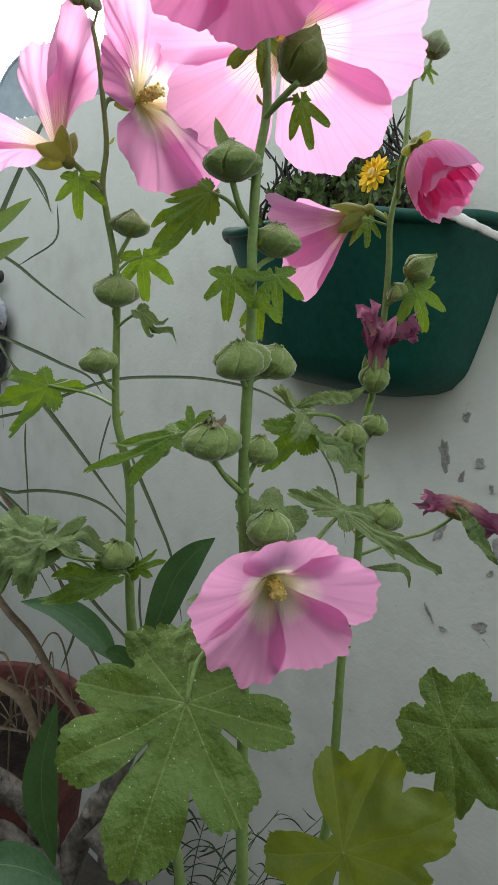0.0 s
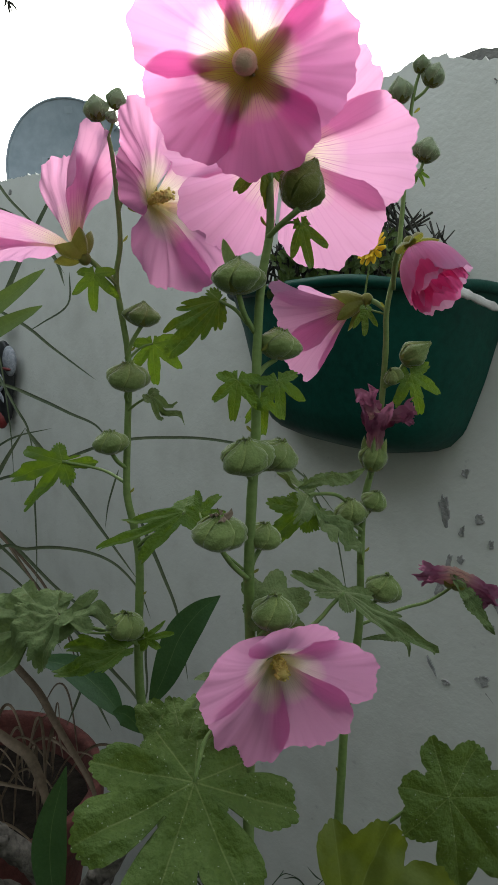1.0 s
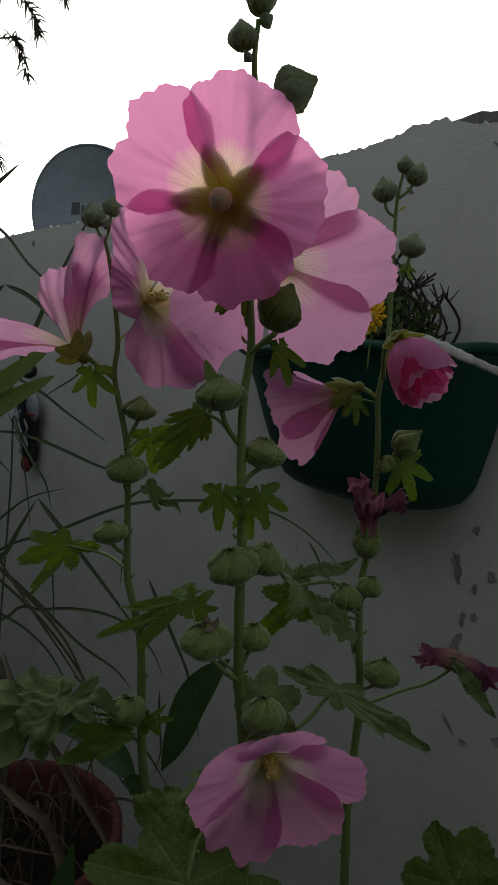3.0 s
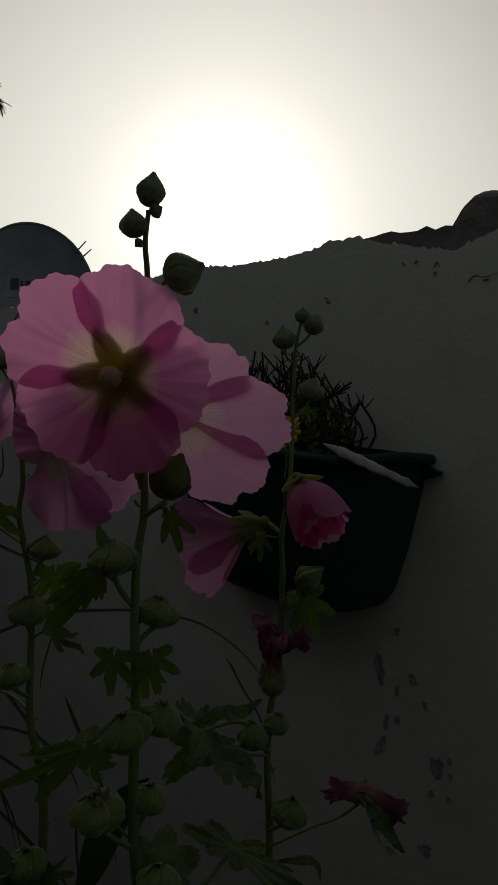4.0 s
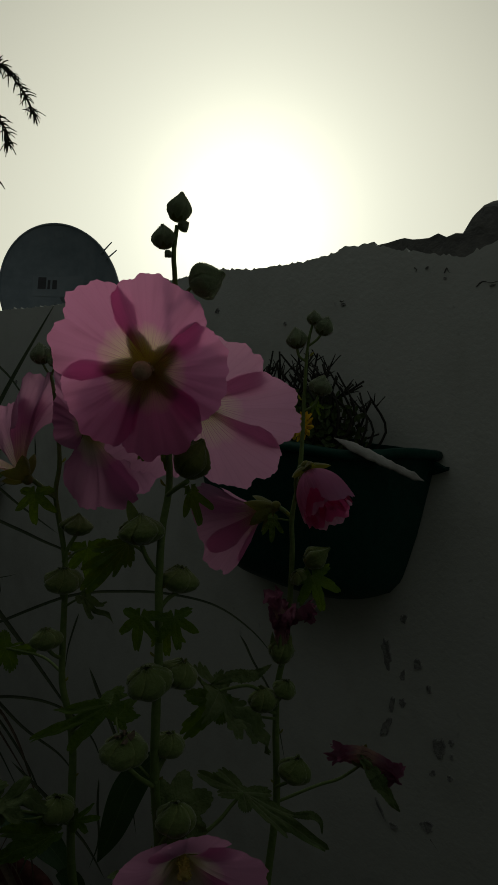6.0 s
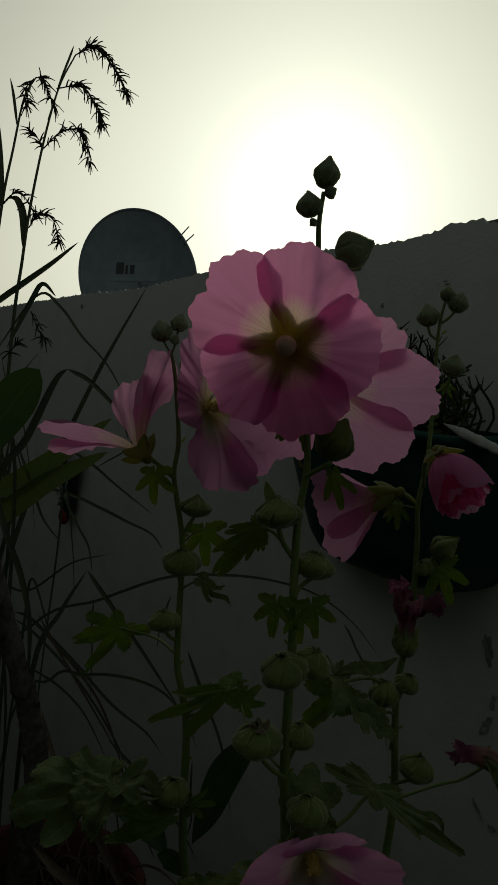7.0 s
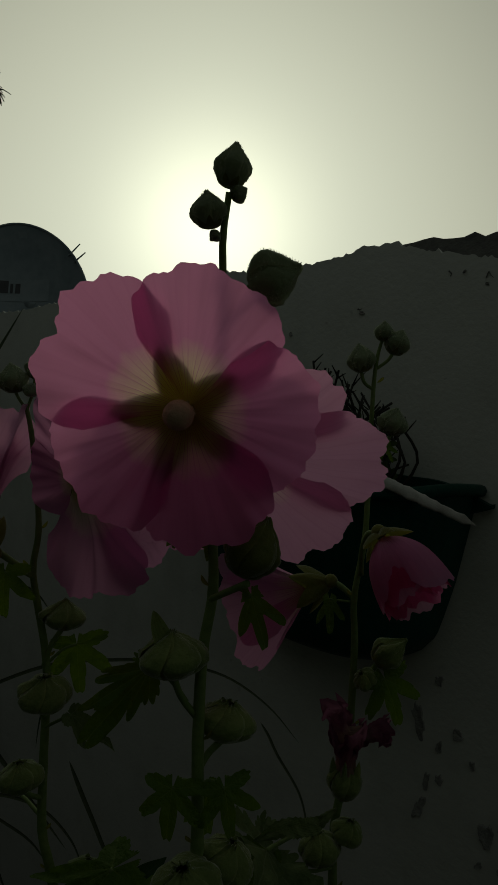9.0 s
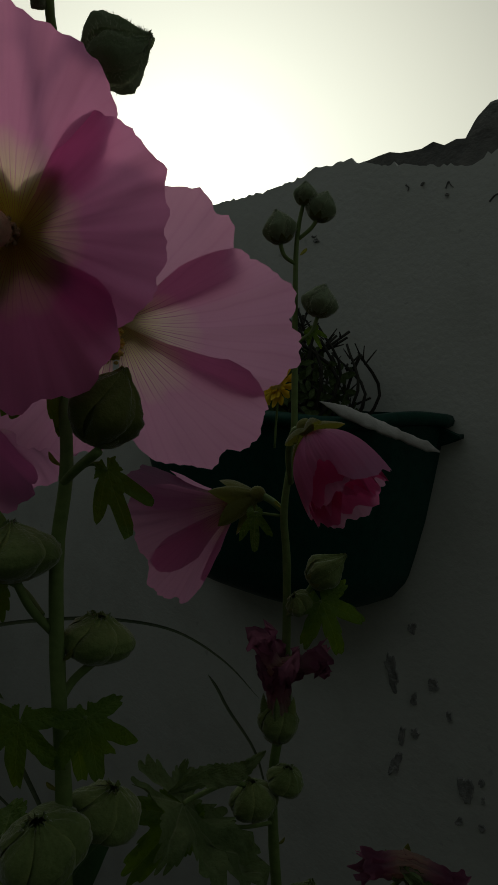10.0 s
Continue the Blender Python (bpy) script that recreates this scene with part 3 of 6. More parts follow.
def leaf(plant, base, tip, normal, lobes=FIG, sinus=0.24, material="leaf", droop=0.25, fold=0.10, teeth=0.03, curl=0.05, seed=1.0, petiole=None, label="lobed green hollyhock leaf", tooth_count=46, name="leaf", width=1.0, nr=12, nt=150, reach=168, club=False):
    """A palmate leaf: base is where the petiole joins, tip the end of the middle lobe, normal its upper side."""
    b, p = Vector(base), Vector(tip)
    y = (p - b)
    size = y.length
    y.normalize()
    nrm = Vector(normal)
    nrm = (nrm - y * nrm.dot(y)).normalized()
    x = y.cross(nrm)
    span = radians(reach)
    wob = [noise.noise(Vector((k * 1.31, seed * 3.7, 0.5))) * 0.10 for k in range(len(lobes))]

    def edge(t):
        best, near, line = sinus * 0.8, 9.0, 0
        for k, (deg, le, w) in enumerate(lobes):
            al = (t - radians(deg) + math.pi) % (2 * math.pi) - math.pi
            if club:
                # a lobe that widens outwards to a round end; w is half its angle
                if abs(al) < w:
                    best = max(best, sinus + (le * (1 + 0.4 * wob[k]) - sinus) * (math.sqrt(1 - (al / w) ** 2) ** 0.9 if club == 1 else (1 - abs(al / w) ** 1.25) ** 0.7))
                continue
            if math.cos(al) <= 0.05:
                continue
            le = le * (1 + wob[k])
            hl = le / 2
            q = (2 * math.cos(al) / hl) / (math.cos(al) ** 2 / hl ** 2 + math.sin(al) ** 2 / w ** 2)
            best = max(best, q)
        for deg, le, w in lobes:
            al = abs((t - radians(deg) + math.pi) % (2 * math.pi) - math.pi)
            if al < near:
                near = al
        return best, near

    def fn(i, j):
        t = (2 * i - 1) * span
        e, near = edge(t)
        saw = 1 - abs(math.sin(math.pi * i * tooth_count)) ** 0.7
        e *= 1 - teeth * saw * (1.1 + noise.noise(Vector((t * 13, seed * 4, 7)))) + 0.08 * noise.noise(Vector((t * 6, seed * 8, 2))) * (1.0 if club or teeth > 0.055 else 0.35)
        rr = e * j
        px, py = math.sin(t) * rr * width, math.cos(t) * rr
        off = rr * math.sin(min(near, 1.5))
        z = -droop * (rr ** 2) - fold * (0.10 - min(0.1, off)) * 2.5 * min(1, rr * 3) + curl * noise.noise(Vector((px * 2.6 + seed * 5, py * 2.6, seed))) * rr * 2.6
        z += 0.7 * curl * noise.noise(Vector((px * 8, py * 8, seed * 3))) * rr
        return b + (x * px + y * py + nrm * z) * size

    def uv(i, j):
        t = (2 * i - 1) * span
        e, near = edge(t)
        rr = e * j
        return (rr * math.sin(min(near, 1.5)), rr)

    bm = bmesh.new()
    grid(bm, fn, nt, nr, False, uv)
    ob = part(name, bm, M[material], plant, label)
    if petiole:
        pts = [Vector(q) for q in petiole] + [b]
        part("petiole", tube(bmesh.new(), pts, min(0.0016, size * 0.015 + 0.0005), min(0.0011, size * 0.011 + 0.0004), 7, 5), M["stem"], ob)
    return ob


def blade(bm, points, width, sharp=0.85, fold=0.18, flat=(0, -1, 0), uvs=True, belly=0.5):
    """A long leaf along points, widest at belly, folded along its middle."""
    line = curve_through(points, 6)
    n = len(line) - 1
    f = Vector(flat)

    def fn(i, j):
        k = min(n, round(j * n))
        q = line[k]
        d = (line[min(k + 1, n)] - line[max(k - 1, 0)]).normalized()
        s = d.cross(f)
        s = s.normalized() if s.length > 1e-4 else Vector((1, 0, 0))
        nn = s.cross(d).normalized()
        t = j / belly if j < belly else (1 - j) / (1 - belly)
        w = width * max(0.03, math.sin(math.pi / 2 * t) ** sharp)
        u = 2 * i - 1
        return q + s * (w * u) + nn * (abs(u) * w * fold)

    grid(bm, fn, 4, n, False, lambda i, j: (abs(2 * i - 1) * 0.3, j))
    return bm


def toothed(plant, points, width, label, material="leaf_dusty", seed=1.0, flat=(0.1, -0.8, 0.5), belly=0.45, petiole=None, crinkle=0.2, name="leaf", teeth=0.22):
    """A long narrow leaf with a toothed, crinkled edge along points."""
    line = curve_through(points, 16)
    n = len(line) - 1
    f = Vector(flat)
    bm = bmesh.new()

    def fn(i, j):
        k = min(n, round(j * n))
        d = (line[min(k + 2, n)] - line[max(k - 2, 0)]).normalized()
        s = d.cross(f).normalized()
        nn = s.cross(d).normalized()
        t = j / belly if j < belly else (1 - j) / (1 - belly)
        u = 2 * i - 1
        side = 1 if u > 0 else -1
        w = width * max(0.05, math.sin(math.pi / 2 * t) ** 0.7) * (1 + 0.35 * noise.noise(Vector((j * 5, side * 2.3, seed * 3))))
        w *= 1 - teeth * abs(u) * (((j * n / 3.1 + 0.3 * side) % 1.0))
        up = abs(u) * w * 0.30 + width * crinkle * (noise.noise(Vector((u * 1.5, j * 9, seed * 5))) + 0.5 * noise.noise(Vector((u * 3, j * 22, seed))))
        return line[k] + s * (w * u) + nn * up

    grid(bm, fn, 8, n, False, lambda i, j: (abs(2 * i - 1) * 0.3, j))
    ob = part(name, bm, M[material], plant, label)
    if petiole:
        part("petiole", tube(bmesh.new(), petiole, 0.0011, 0.0010, 7, 5), M["stem"], ob)
    return ob


# ---- the whitewashed wall ----
FOOT = -0.25
WALL_O = Vector((0.18917, 0.82122, 0.0))
WALL_N = Vector((0.67795, 0.73511, 0.0))
WALL_X = Vector((0.73511, -0.67795, 0.0))


def on_wall(s, z, out=0.0):
    """A place s along the wall and z up, out metres in front of its face."""
    return WALL_O + WALL_X * s - WALL_N * out + Vector((0, 0, z))


TOP = ((-6.0, 1.27), (-1.66, 1.283), (-1.1, 1.292), (-0.82, 1.289), (-0.63, 1.303), (-0.56, 1.307), (-0.45, 1.309), (-0.30, 1.318), (-0.23, 1.311), (-0.13, 1.3125), (-0.076, 1.318), (-0.053, 1.3255), (-0.009, 1.3255), (0.004, 1.318), (0.06, 1.306), (0.10, 1.297), (0.123, 1.293), (0.149, 1.303), (0.174, 1.312), (0.25, 1.316), (0.6, 1.31), (3.5, 1.31))
CORE = ((-6.0, 1.262), (-1.1, 1.28), (-0.63, 1.295), (-0.30, 1.312), (-0.13, 1.308), (-0.05, 1.318), (-0.03, 1.329), (0.024, 1.331), (0.097, 1.328), (0.16, 1.322), (3.5, 1.316))


def slab(s0, s1, step, top, front, behind, rough, seed, rows=10):
    """A stretch of wall between two depths, with an uneven top."""
    bm = bmesh.new()
    n = round((s1 - s0) / step)
    fr, bk = [], []
    for i in range(n + 1):
        s = s0 + (s1 - s0) * i / n
        h = lerp_line(s, top) + rough * (noise.noise(Vector((s * 45, seed, 0))) + 0.8 * noise.noise(Vector((s * 140, seed, 3))))
        h += 0.010 * max(0.0, noise.noise(Vector((s * 230, seed, 7))) - 0.15)
        hb = lerp_line(s, top) + rough * 1.5 * noise.noise(Vector((s * 30, seed, 9))) - 0.004
        zs = [FOOT] + [h * (0.2 + 0.8 * k / rows) for k in range(rows + 1)]
        fr.append([bm.verts.new(on_wall(s, z, front + 0.0012 * noise.noise(Vector((s * 9, z * 9, seed))))) for z in zs])
        bk.append([bm.verts.new(on_wall(s, FOOT, behind)), bm.verts.new(on_wall(s, hb, behind))])
    for i in range(n):
        for k in range(len(fr[0]) - 1):
            bm.faces.new((fr[i][k], fr[i + 1][k], fr[i + 1][k + 1], fr[i][k + 1]))
        bm.faces.new((fr[i][-1], fr[i + 1][-1], bk[i + 1][1], bk[i][1]))
        bm.faces.new((bk[i][1], bk[i + 1][1], bk[i + 1][0], bk[i][0]))
    return bm


wall = thing("wall_north", on_wall(0, FOOT), "whitewashed plaster garden wall with a crumbling top", "wall", kind="structure")
bm = slab(-2.2, 0.7, 0.0035, TOP, 0.0, -0.022, 0.0030, 1.0)
part("plaster", bm, M["plaster"], wall, "stained whitewashed plaster", smooth=False)
bm = slab(-6.0, -2.2, 0.05, TOP, 0.0, -0.022, 0.003, 1.0)
part("plaster", bm, M["plaster"], wall, "stained whitewashed plaster", smooth=False)
bm = slab(0.7, 1.98, 0.05, TOP, 0.0, -0.022, 0.003, 1.0)
part("plaster", bm, M["plaster"], wall, "stained whitewashed plaster", smooth=False)
bm = slab(-6.0, 1.98, 0.012, CORE, -0.0225, -0.12, 0.004, 5.0, 2)
part("masonry", bm, M["concrete"], wall, "bare broken masonry along the top", smooth=False)


def chip(s, z, w, h, seed, lean=0.0):
    """A place where the whitewash has flaked off, with a ragged edge."""
    bm = bmesh.new()
    c = bm.verts.new(on_wall(s, z, 0.0016))
    ring = []
    for k in range(40):
        a = 2 * math.pi * k / 40
        r = 1 + 0.8 * noise.noise(Vector((math.cos(a) * 1.3, math.sin(a) * 1.3, seed * 3.3))) + 0.22 * noise.noise(Vector((math.cos(a) * 5, math.sin(a) * 5, seed * 7.7)))
        r = 0.8 * max(0.22, r + 0.10 * noise.noise(Vector((math.cos(a) * 11, math.sin(a) * 11, seed))))
        du, dv = math.cos(a) * w * r, math.sin(a) * h * r
        ring.append((bm.verts.new(on_wall(s + du + dv * lean, z + dv, 0.0022)), bm.verts.new(on_wall(s + du * 1.12 + dv * 1.12 * lean, z + dv * 1.12, 0.0))))
    for k in range(40):
        (a, a2), (b, b2) = ring[k], ring[(k + 1) % 40]
        bm.faces.new((c, a, b))
        bm.faces.new((a, a2, b2, b))
    part("chip", bm, M["chip"], wall, smooth=False)


for k, (s, z, w, h, lean) in enumerate(((0.088, 0.853, 0.006, 0.006, 0), (0.068, 0.806, 0.0085, 0.019, -0.3), (0.113, 0.804, 0.007, 0.006, 0), (0.094, 0.784, 0.004, 0.007, 0), (0.130, 0.778, 0.004, 0.006, 0), (0.083, 0.742, 0.0035, 0.012, 0.1), (0.097, 0.750, 0.005, 0.005, 0), (0.078, 0.712, 0.006, 0.012, 0.3), (0.150, 0.715, 0.008, 0.018, 0), (0.164, 0.727, 0.003, 0.004, 0), (0.167, 0.711, 0.002, 0.003, 0), (0.146, 0.683, 0.003, 0.005, 0.4), (0.167, 0.686, 0.003, 0.004, 0), (0.145, 0.617, 0.009, 0.007, 0), (0.080, 0.608, 0.003, 0.012, -0.8), (0.101, 0.596, 0.005, 0.004, 0), (0.160, 1.257, 0.003, 0.0012, 0.9), (0.178, 1.262, 0.0025, 0.0016, 0.3), (0.203, 1.220, 0.003, 0.006, 0), (-0.047, 1.247, 0.004, 0.002, 0), (-0.298, 1.251, 0.005, 0.004, 0), (0.075, 1.285, 0.0012, 0.002, 0.6), (0.100, 1.270, 0.0018, 0.0014, 0), (-1.09, 1.262, 0.006, 0.006, 0), (-0.97, 1.12, 0.005, 0.004, 0), (-0.62, 1.235, 0.004, 0.006, 0), (-0.15, 1.225, 0.003, 0.003, 0))):
    chip(s, z, w, h, k + 1.0, lean)

def crack(points, r):
    """A fine crack in the plaster, its broken edges standing a hair proud."""
    part("crack", tube(bmesh.new(), [on_wall(s, z, 0.0002) for s, z in points], r, r * 0.4, 5, 4, 0.3, 0.8), M["concrete"], wall, smooth=False)


crack([(0.1407, 1.2569), (0.1450, 1.2612), (0.1495, 1.2625), (0.1560, 1.2604), (0.1626, 1.2607), (0.1756, 1.2640)], 0.0011)
crack([(0.0983, 1.2765), (0.1008, 1.2822), (0.1030, 1.2790), (0.1062, 1.2760)], 0.0009)
crack([(0.0570, 1.2870), (0.0600, 1.2841), (0.0590, 1.2810)], 0.0008)
crack([(-0.0530, 1.2525), (-0.0500, 1.2512), (-0.0470, 1.2525)], 0.0010)
crack([(0.1960, 1.2240), (0.1995, 1.2210), (0.1985, 1.2180)], 0.0009)
crack([(0.150, 0.604), (0.158, 0.598), (0.170, 0.588)], 0.0006)

# the ground reaches out to the horizon
bm = bmesh.new()
grid(bm, lambda i, j: Vector(((i - 0.5) * 10 * (1 + 60 * abs(i - 0.5) ** 3 * 8), (j - 0.5) * 10 * (1 + 60 * abs(j - 0.5) ** 3 * 8), FOOT + 0.012 * noise.noise(Vector((i * 90, j * 90, 0))))), 80, 80)
tagged(part("ground", bm, M["ground"], None), "bare dusty earth at the foot of the wall", "ground", kind="structure")

# a plain unseen wall, added behind the camera to block low sky light
bm = bmesh.new()
bmesh.ops.create_cube(bm, size=1.0, matrix=Matrix.Translation((-1.95, -0.63, 0.92)) @ Matrix.Diagonal((6.0, 0.2, 2.35, 1)))
tagged(part("unseen_wall_south", bm, M["yard"], None, smooth=False), "plain unseen grey wall added behind the camera to block low sky", "wall", kind="structure")

# a second unseen wall, added to cut low sky light from the left
bm = bmesh.new()
bmesh.ops.create_cube(bm, size=1.0, matrix=Matrix.Translation((-2.1, 1.20, 0.97)) @ Matrix.Diagonal((0.2, 3.44, 2.45, 1)))
tagged(part("unseen_wall_west", bm, M["yard"], None, smooth=False), "plain unseen grey wall added at the left to block low sky", "wall", kind="structure")

# a rough block of old masonry that lies on the wall
pier = thing("masonry_block", on_wall(0.3, 1.31, -0.07), "dark rough block of broken masonry on top of the wall", "masonry block")
bm = bmesh.new()


def pier_fn(i, j):
    s = 0.094 + 0.62 * i ** 1.5
    h = lerp_line(s, ((0.094, 1.320), (0.098, 1.337), (0.109, 1.361), (0.122, 1.372), (0.177, 1.3715), (0.183, 1.381), (0.3, 1.385), (0.75, 1.37)))
    h += 0.0025 * noise.noise(Vector((s * 60, 2, j)))
    ramp = lerp_line(j, ((0.0, 0.0), (0.35, 0.85), (0.5, 1.0), (0.65, 0.95), (1.0, 0.0)))
    z = 1.306 + (h - 1.306) * ramp
    out = -0.03 - 0.085 * lerp_line(j, ((0.0, 0.0), (0.35, 0.06), (0.5, 0.3), (0.65, 0.9), (1.0, 1.0)))
    return on_wall(s, z, out + 0.003 * noise.noise(Vector((s * 40, j * 6, 1))))


grid(bm, pier_fn, 80, 24)
part("masonry", bm, M["concrete"], pier, smooth=False)

# ---- planter on the wall ----
planter = thing("wall_planter", on_wall(-0.09, 0.85), "dark green plastic half-round planter hung on the wall", "planter")
P_MID, P_HALF = -0.088, 0.205


def planter_section(level):
    """Half width and depth of the planter at a level from 0 (foot) to 1 (rim)."""
    return lerp_line(level, ((0.0, 0.098), (0.03, 0.126), (0.08, 0.145), (0.18, 0.160), (0.5, 0.178), (1.0, 0.200))), lerp_line(level, ((0.0, 0.062), (0.03, 0.085), (0.08, 0.102), (0.2, 0.117), (0.5, 0.135), (1.0, 0.160)))


def planter_at(i, level, inset=0.0, lift=0.0):
    w, d = planter_section(level)
    a = math.pi * i
    ex = 0.72
    c, s = math.cos(a), math.sin(a)
    x = (w - inset) * (abs(c) ** ex) * (lerp_line(level, ((0.0, 1.06), (0.3, 1.05), (1.0, 1.0))) if c > 0 else -lerp_line(level, ((0.0, 0.72), (0.3, 0.80), (0.75, 0.90), (1.0, 1.0))))
    y = (d - inset) * (abs(s) ** ex) * (0.80 + 0.24 * x / w)
    wave = 0.003 * math.sin(i * 17 + 0.5) * max(0.0, level - 0.8) * 5
    return on_wall(P_MID + x, 0.864 + (0.191 - 0.007 * (1 - x / w)) * level + lift + wave, 0.002 + y)


bm = bmesh.new()
grid(bm, lambda i, j: planter_at(i, j), 72, 24)
grid(bm, lambda i, j: planter_at(i, 1.0 - 0.35 * j, 0.004), 72, 6)
grid(bm, lambda i, j: planter_at(i, 0.0, 0.12 * j), 72, 3)
part("shell", bm, M["planter"], planter)
bm = bmesh.new()
rim = [planter_at(k / 40, 1.0, -0.002, 0.001) for k in range(41)]
tube(bm, rim, 0.0065, 0.0065, 8, 2)
part("rim", bm, M["planter"], planter)
for sgn in (1, -1):
    bm = bmesh.new()
    for sheet in (0.002, 0.012):
        grid(bm, lambda i, j: on_wall(P_MID + sgn * (0.03 + 0.188 * i), (1.068 - 0.022 * i ** 3 + 0.002 * math.sin(11 * i)) * (1 - j) + (1.02 + 0.022 * i ** 4) * j, sheet), 24, 6)
    grid(bm, lambda i, j: on_wall(P_MID + sgn * (0.03 + 0.188 * i), 1.068 - 0.022 * i ** 3 + 0.002 * math.sin(11 * i), 0.002 + 0.010 * j), 24, 2)
    grid(bm, lambda i, j: on_wall(P_MID + sgn * 0.218, 1.046 - 0.004 * i, 0.002 + 0.010 * j), 2, 2)
    part("back_plate", bm, M["planter"], planter)
bm = bmesh.new()
grid(bm, lambda i, j: planter_at(i, 0.86, 0.004 + 0.14 * j, 0.012 * noise.noise(Vector((i * 14, j * 9, 4)))), 60, 10)
part("soil", bm, M["soil"], planter, "dark crusted soil")

stick = thing("stick", on_wall(0.03, 1.055, 0.08), "whitewashed flat stick lying across the planter", "stick")
bm = bmesh.new()
sa, sb = Vector((0.139, 0.676, 1.070)), Vector((0.238, 0.660, 1.032))


def stick_fn(i, j):
    a = 2 * math.pi * i
    q = sa.lerp(sb, j)
    w = 0.0056 * (0.75 + 0.25 * math.sin(math.pi * min(1, j * 1.2 + 0.1))) * (1 + 0.25 * noise.noise(Vector((j * 14, math.cos(a), 5))))
    w *= min(1.0, 0.06 + 5 * j, 0.06 + 8 * (1 - j)) * (1 + 0.3 * noise.noise(Vector((j * 45, math.sin(a), 2))))
    return q + Vector((0.25, 0.3, 0.9)).normalized() * w * math.cos(a) + Vector((0.3, -0.9, 0.2)).normalized() * w * 0.5 * math.sin(a)


grid(bm, stick_fn, 14, 40, True)
part("wood", bm, M["stick"], stick)

rnd = random.Random(4)
bush = thing("planter_shrub", on_wall(-0.03, 1.03, 0.055), "scrubby succulent shrub with dark dry twigs in the planter", "shrub")
for k in range(150):
    s, o = rnd.uniform(-0.18, 0.022), rnd.uniform(0.03, 0.10)
    h = rnd.uniform(0.05, 0.145) * (1.1 - abs(s + 0.05) * 3.2)
    a = on_wall(s, 1.025, o)
    b = on_wall(s + rnd.uniform(-0.03, 0.04), 1.025 + h * 0.6, o + rnd.uniform(-0.02, 0.02))
    c = on_wall(s + rnd.uniform(-0.03, 0.03), 1.03 + h, o + rnd.uniform(-0.02, 0.03))
    bm = tube(bmesh.new(), [a, b, c], 0.0021, 0.0012, 5, 4, rough=0.4)
    for q in range(3):
        t = rnd.uniform(0.4, 1)
        root = b.lerp(c, t)
        tube(bm, [root, root + Vector((rnd.uniform(-0.012, 0.012), rnd.uniform(-0.01, 0.01), rnd.uniform(0.002, 0.016)))], 0.001, 0.0005, 4, 2)
    part("twig", bm, M["twig"], bush)
bm = bmesh.new()
for k in range(1000):
    s, o = rnd.uniform(-0.14, 0.035), rnd.uniform(0.03, 0.13)
    q = on_wall(s, 1.03 + rnd.uniform(0, 0.082) * (1.1 - abs(s + 0.02) * 4), o)
    d = Vector((rnd.uniform(-1, 1), rnd.uniform(-1, 1), rnd.uniform(0, 1.4))).normalized()
    blade(bm, [q, q + d * 0.006, q + d * 0.013 + Vector((0, 0, -0.001))], 0.0026, 0.7, 0.3)
tagged(part("foliage", bm, M["sedum"], bush, "tiny fleshy green leaves"), kind="stuff")


def marigold(at, axis, r):
    ob = thing("marigold", at, "small yellow marigold flower in the planter", "flower")
    for k in range(48):
        bm = bmesh.new()
        ring = k % 4
        fan(bm, Vector(at), axis, r * (1 - 0.16 * ring), (k // 4) * 30 + ring * 9, 70 - 22 * ring, 104 - 26 * ring, 13, lambda u: 1 - 0.3 * u * u, 0, 0.15, 0, k, 4, 5, 0.001)
        part("petal", bm, M["marigold"], ob)
    bm = bmesh.new()
    bmesh.ops.create_uvsphere(bm, u_segments=14, v_segments=8, radius=r * 0.32, matrix=Matrix.Translation(Vector(at) + Vector(axis).normalized() * 0.002))
    part("centre", bm, M["stamen"], ob)
    stalk(ob, [Vector(at), Vector(at) + Vector((0.0, 0.012, -0.02)), Vector(at) + Vector((0.0, 0.02, -0.05))], 0.0012, 0.0014)


marigold((0.1030, 0.655, 1.0800), (-0.75, -0.6, 0.25), 0.0175)

# ---- ornament hung on the wall ----
orn = thing("wall_ornament", on_wall(-1.05, 0.73, 0.02), "small black carved ornament with white marks on the wall", "ornament")


def knob(name, s, z, out, w, d, h, mat, label="", seed=1.0, lean=0.0):
    bm = bmesh.new()

    def fn(i, j):
        a, b = 2 * math.pi * i, math.pi * j
        n1 = 1 + 0.15 * noise.noise(Vector((math.cos(a) * 2, math.sin(a) * 2, j * 3 + seed * 5)))
        zz = -math.cos(b) * h
        return on_wall(s + math.sin(b) * math.cos(a) * w * n1 + lean * zz, z + zz, out + math.sin(b) * math.sin(a) * d * n1)

    grid(bm, fn, 20, 14, True)
    part(name, bm, M[mat], orn, label)


knob("body", -1.055, 0.852, 0.020, 0.046, 0.018, 0.075, "black", "", 1.0, -0.12)
knob("body", -1.046, 0.785, 0.020, 0.030, 0.015, 0.050, "black", "", 1.6, -0.12)
knob("head", -1.008, 0.884, 0.030, 0.024, 0.012, 0.034, "mark", "worn white face piece", 2.0, -0.15)
knob("stripe", -1.006, 0.866, 0.038, 0.020, 0.006, 0.004, "red", "dull red stripe", 2.5)
knob("horn", -1.06, 0.955, 0.02, 0.028, 0.008, 0.010, "black", "", 3.0)
knob("horn", -1.03, 0.965, 0.02, 0.008, 0.007, 0.014, "black", "", 3.5)
knob("tongue", -1.045, 0.745, 0.026, 0.016, 0.012, 0.022, "red", "dull red tip", 4.0)
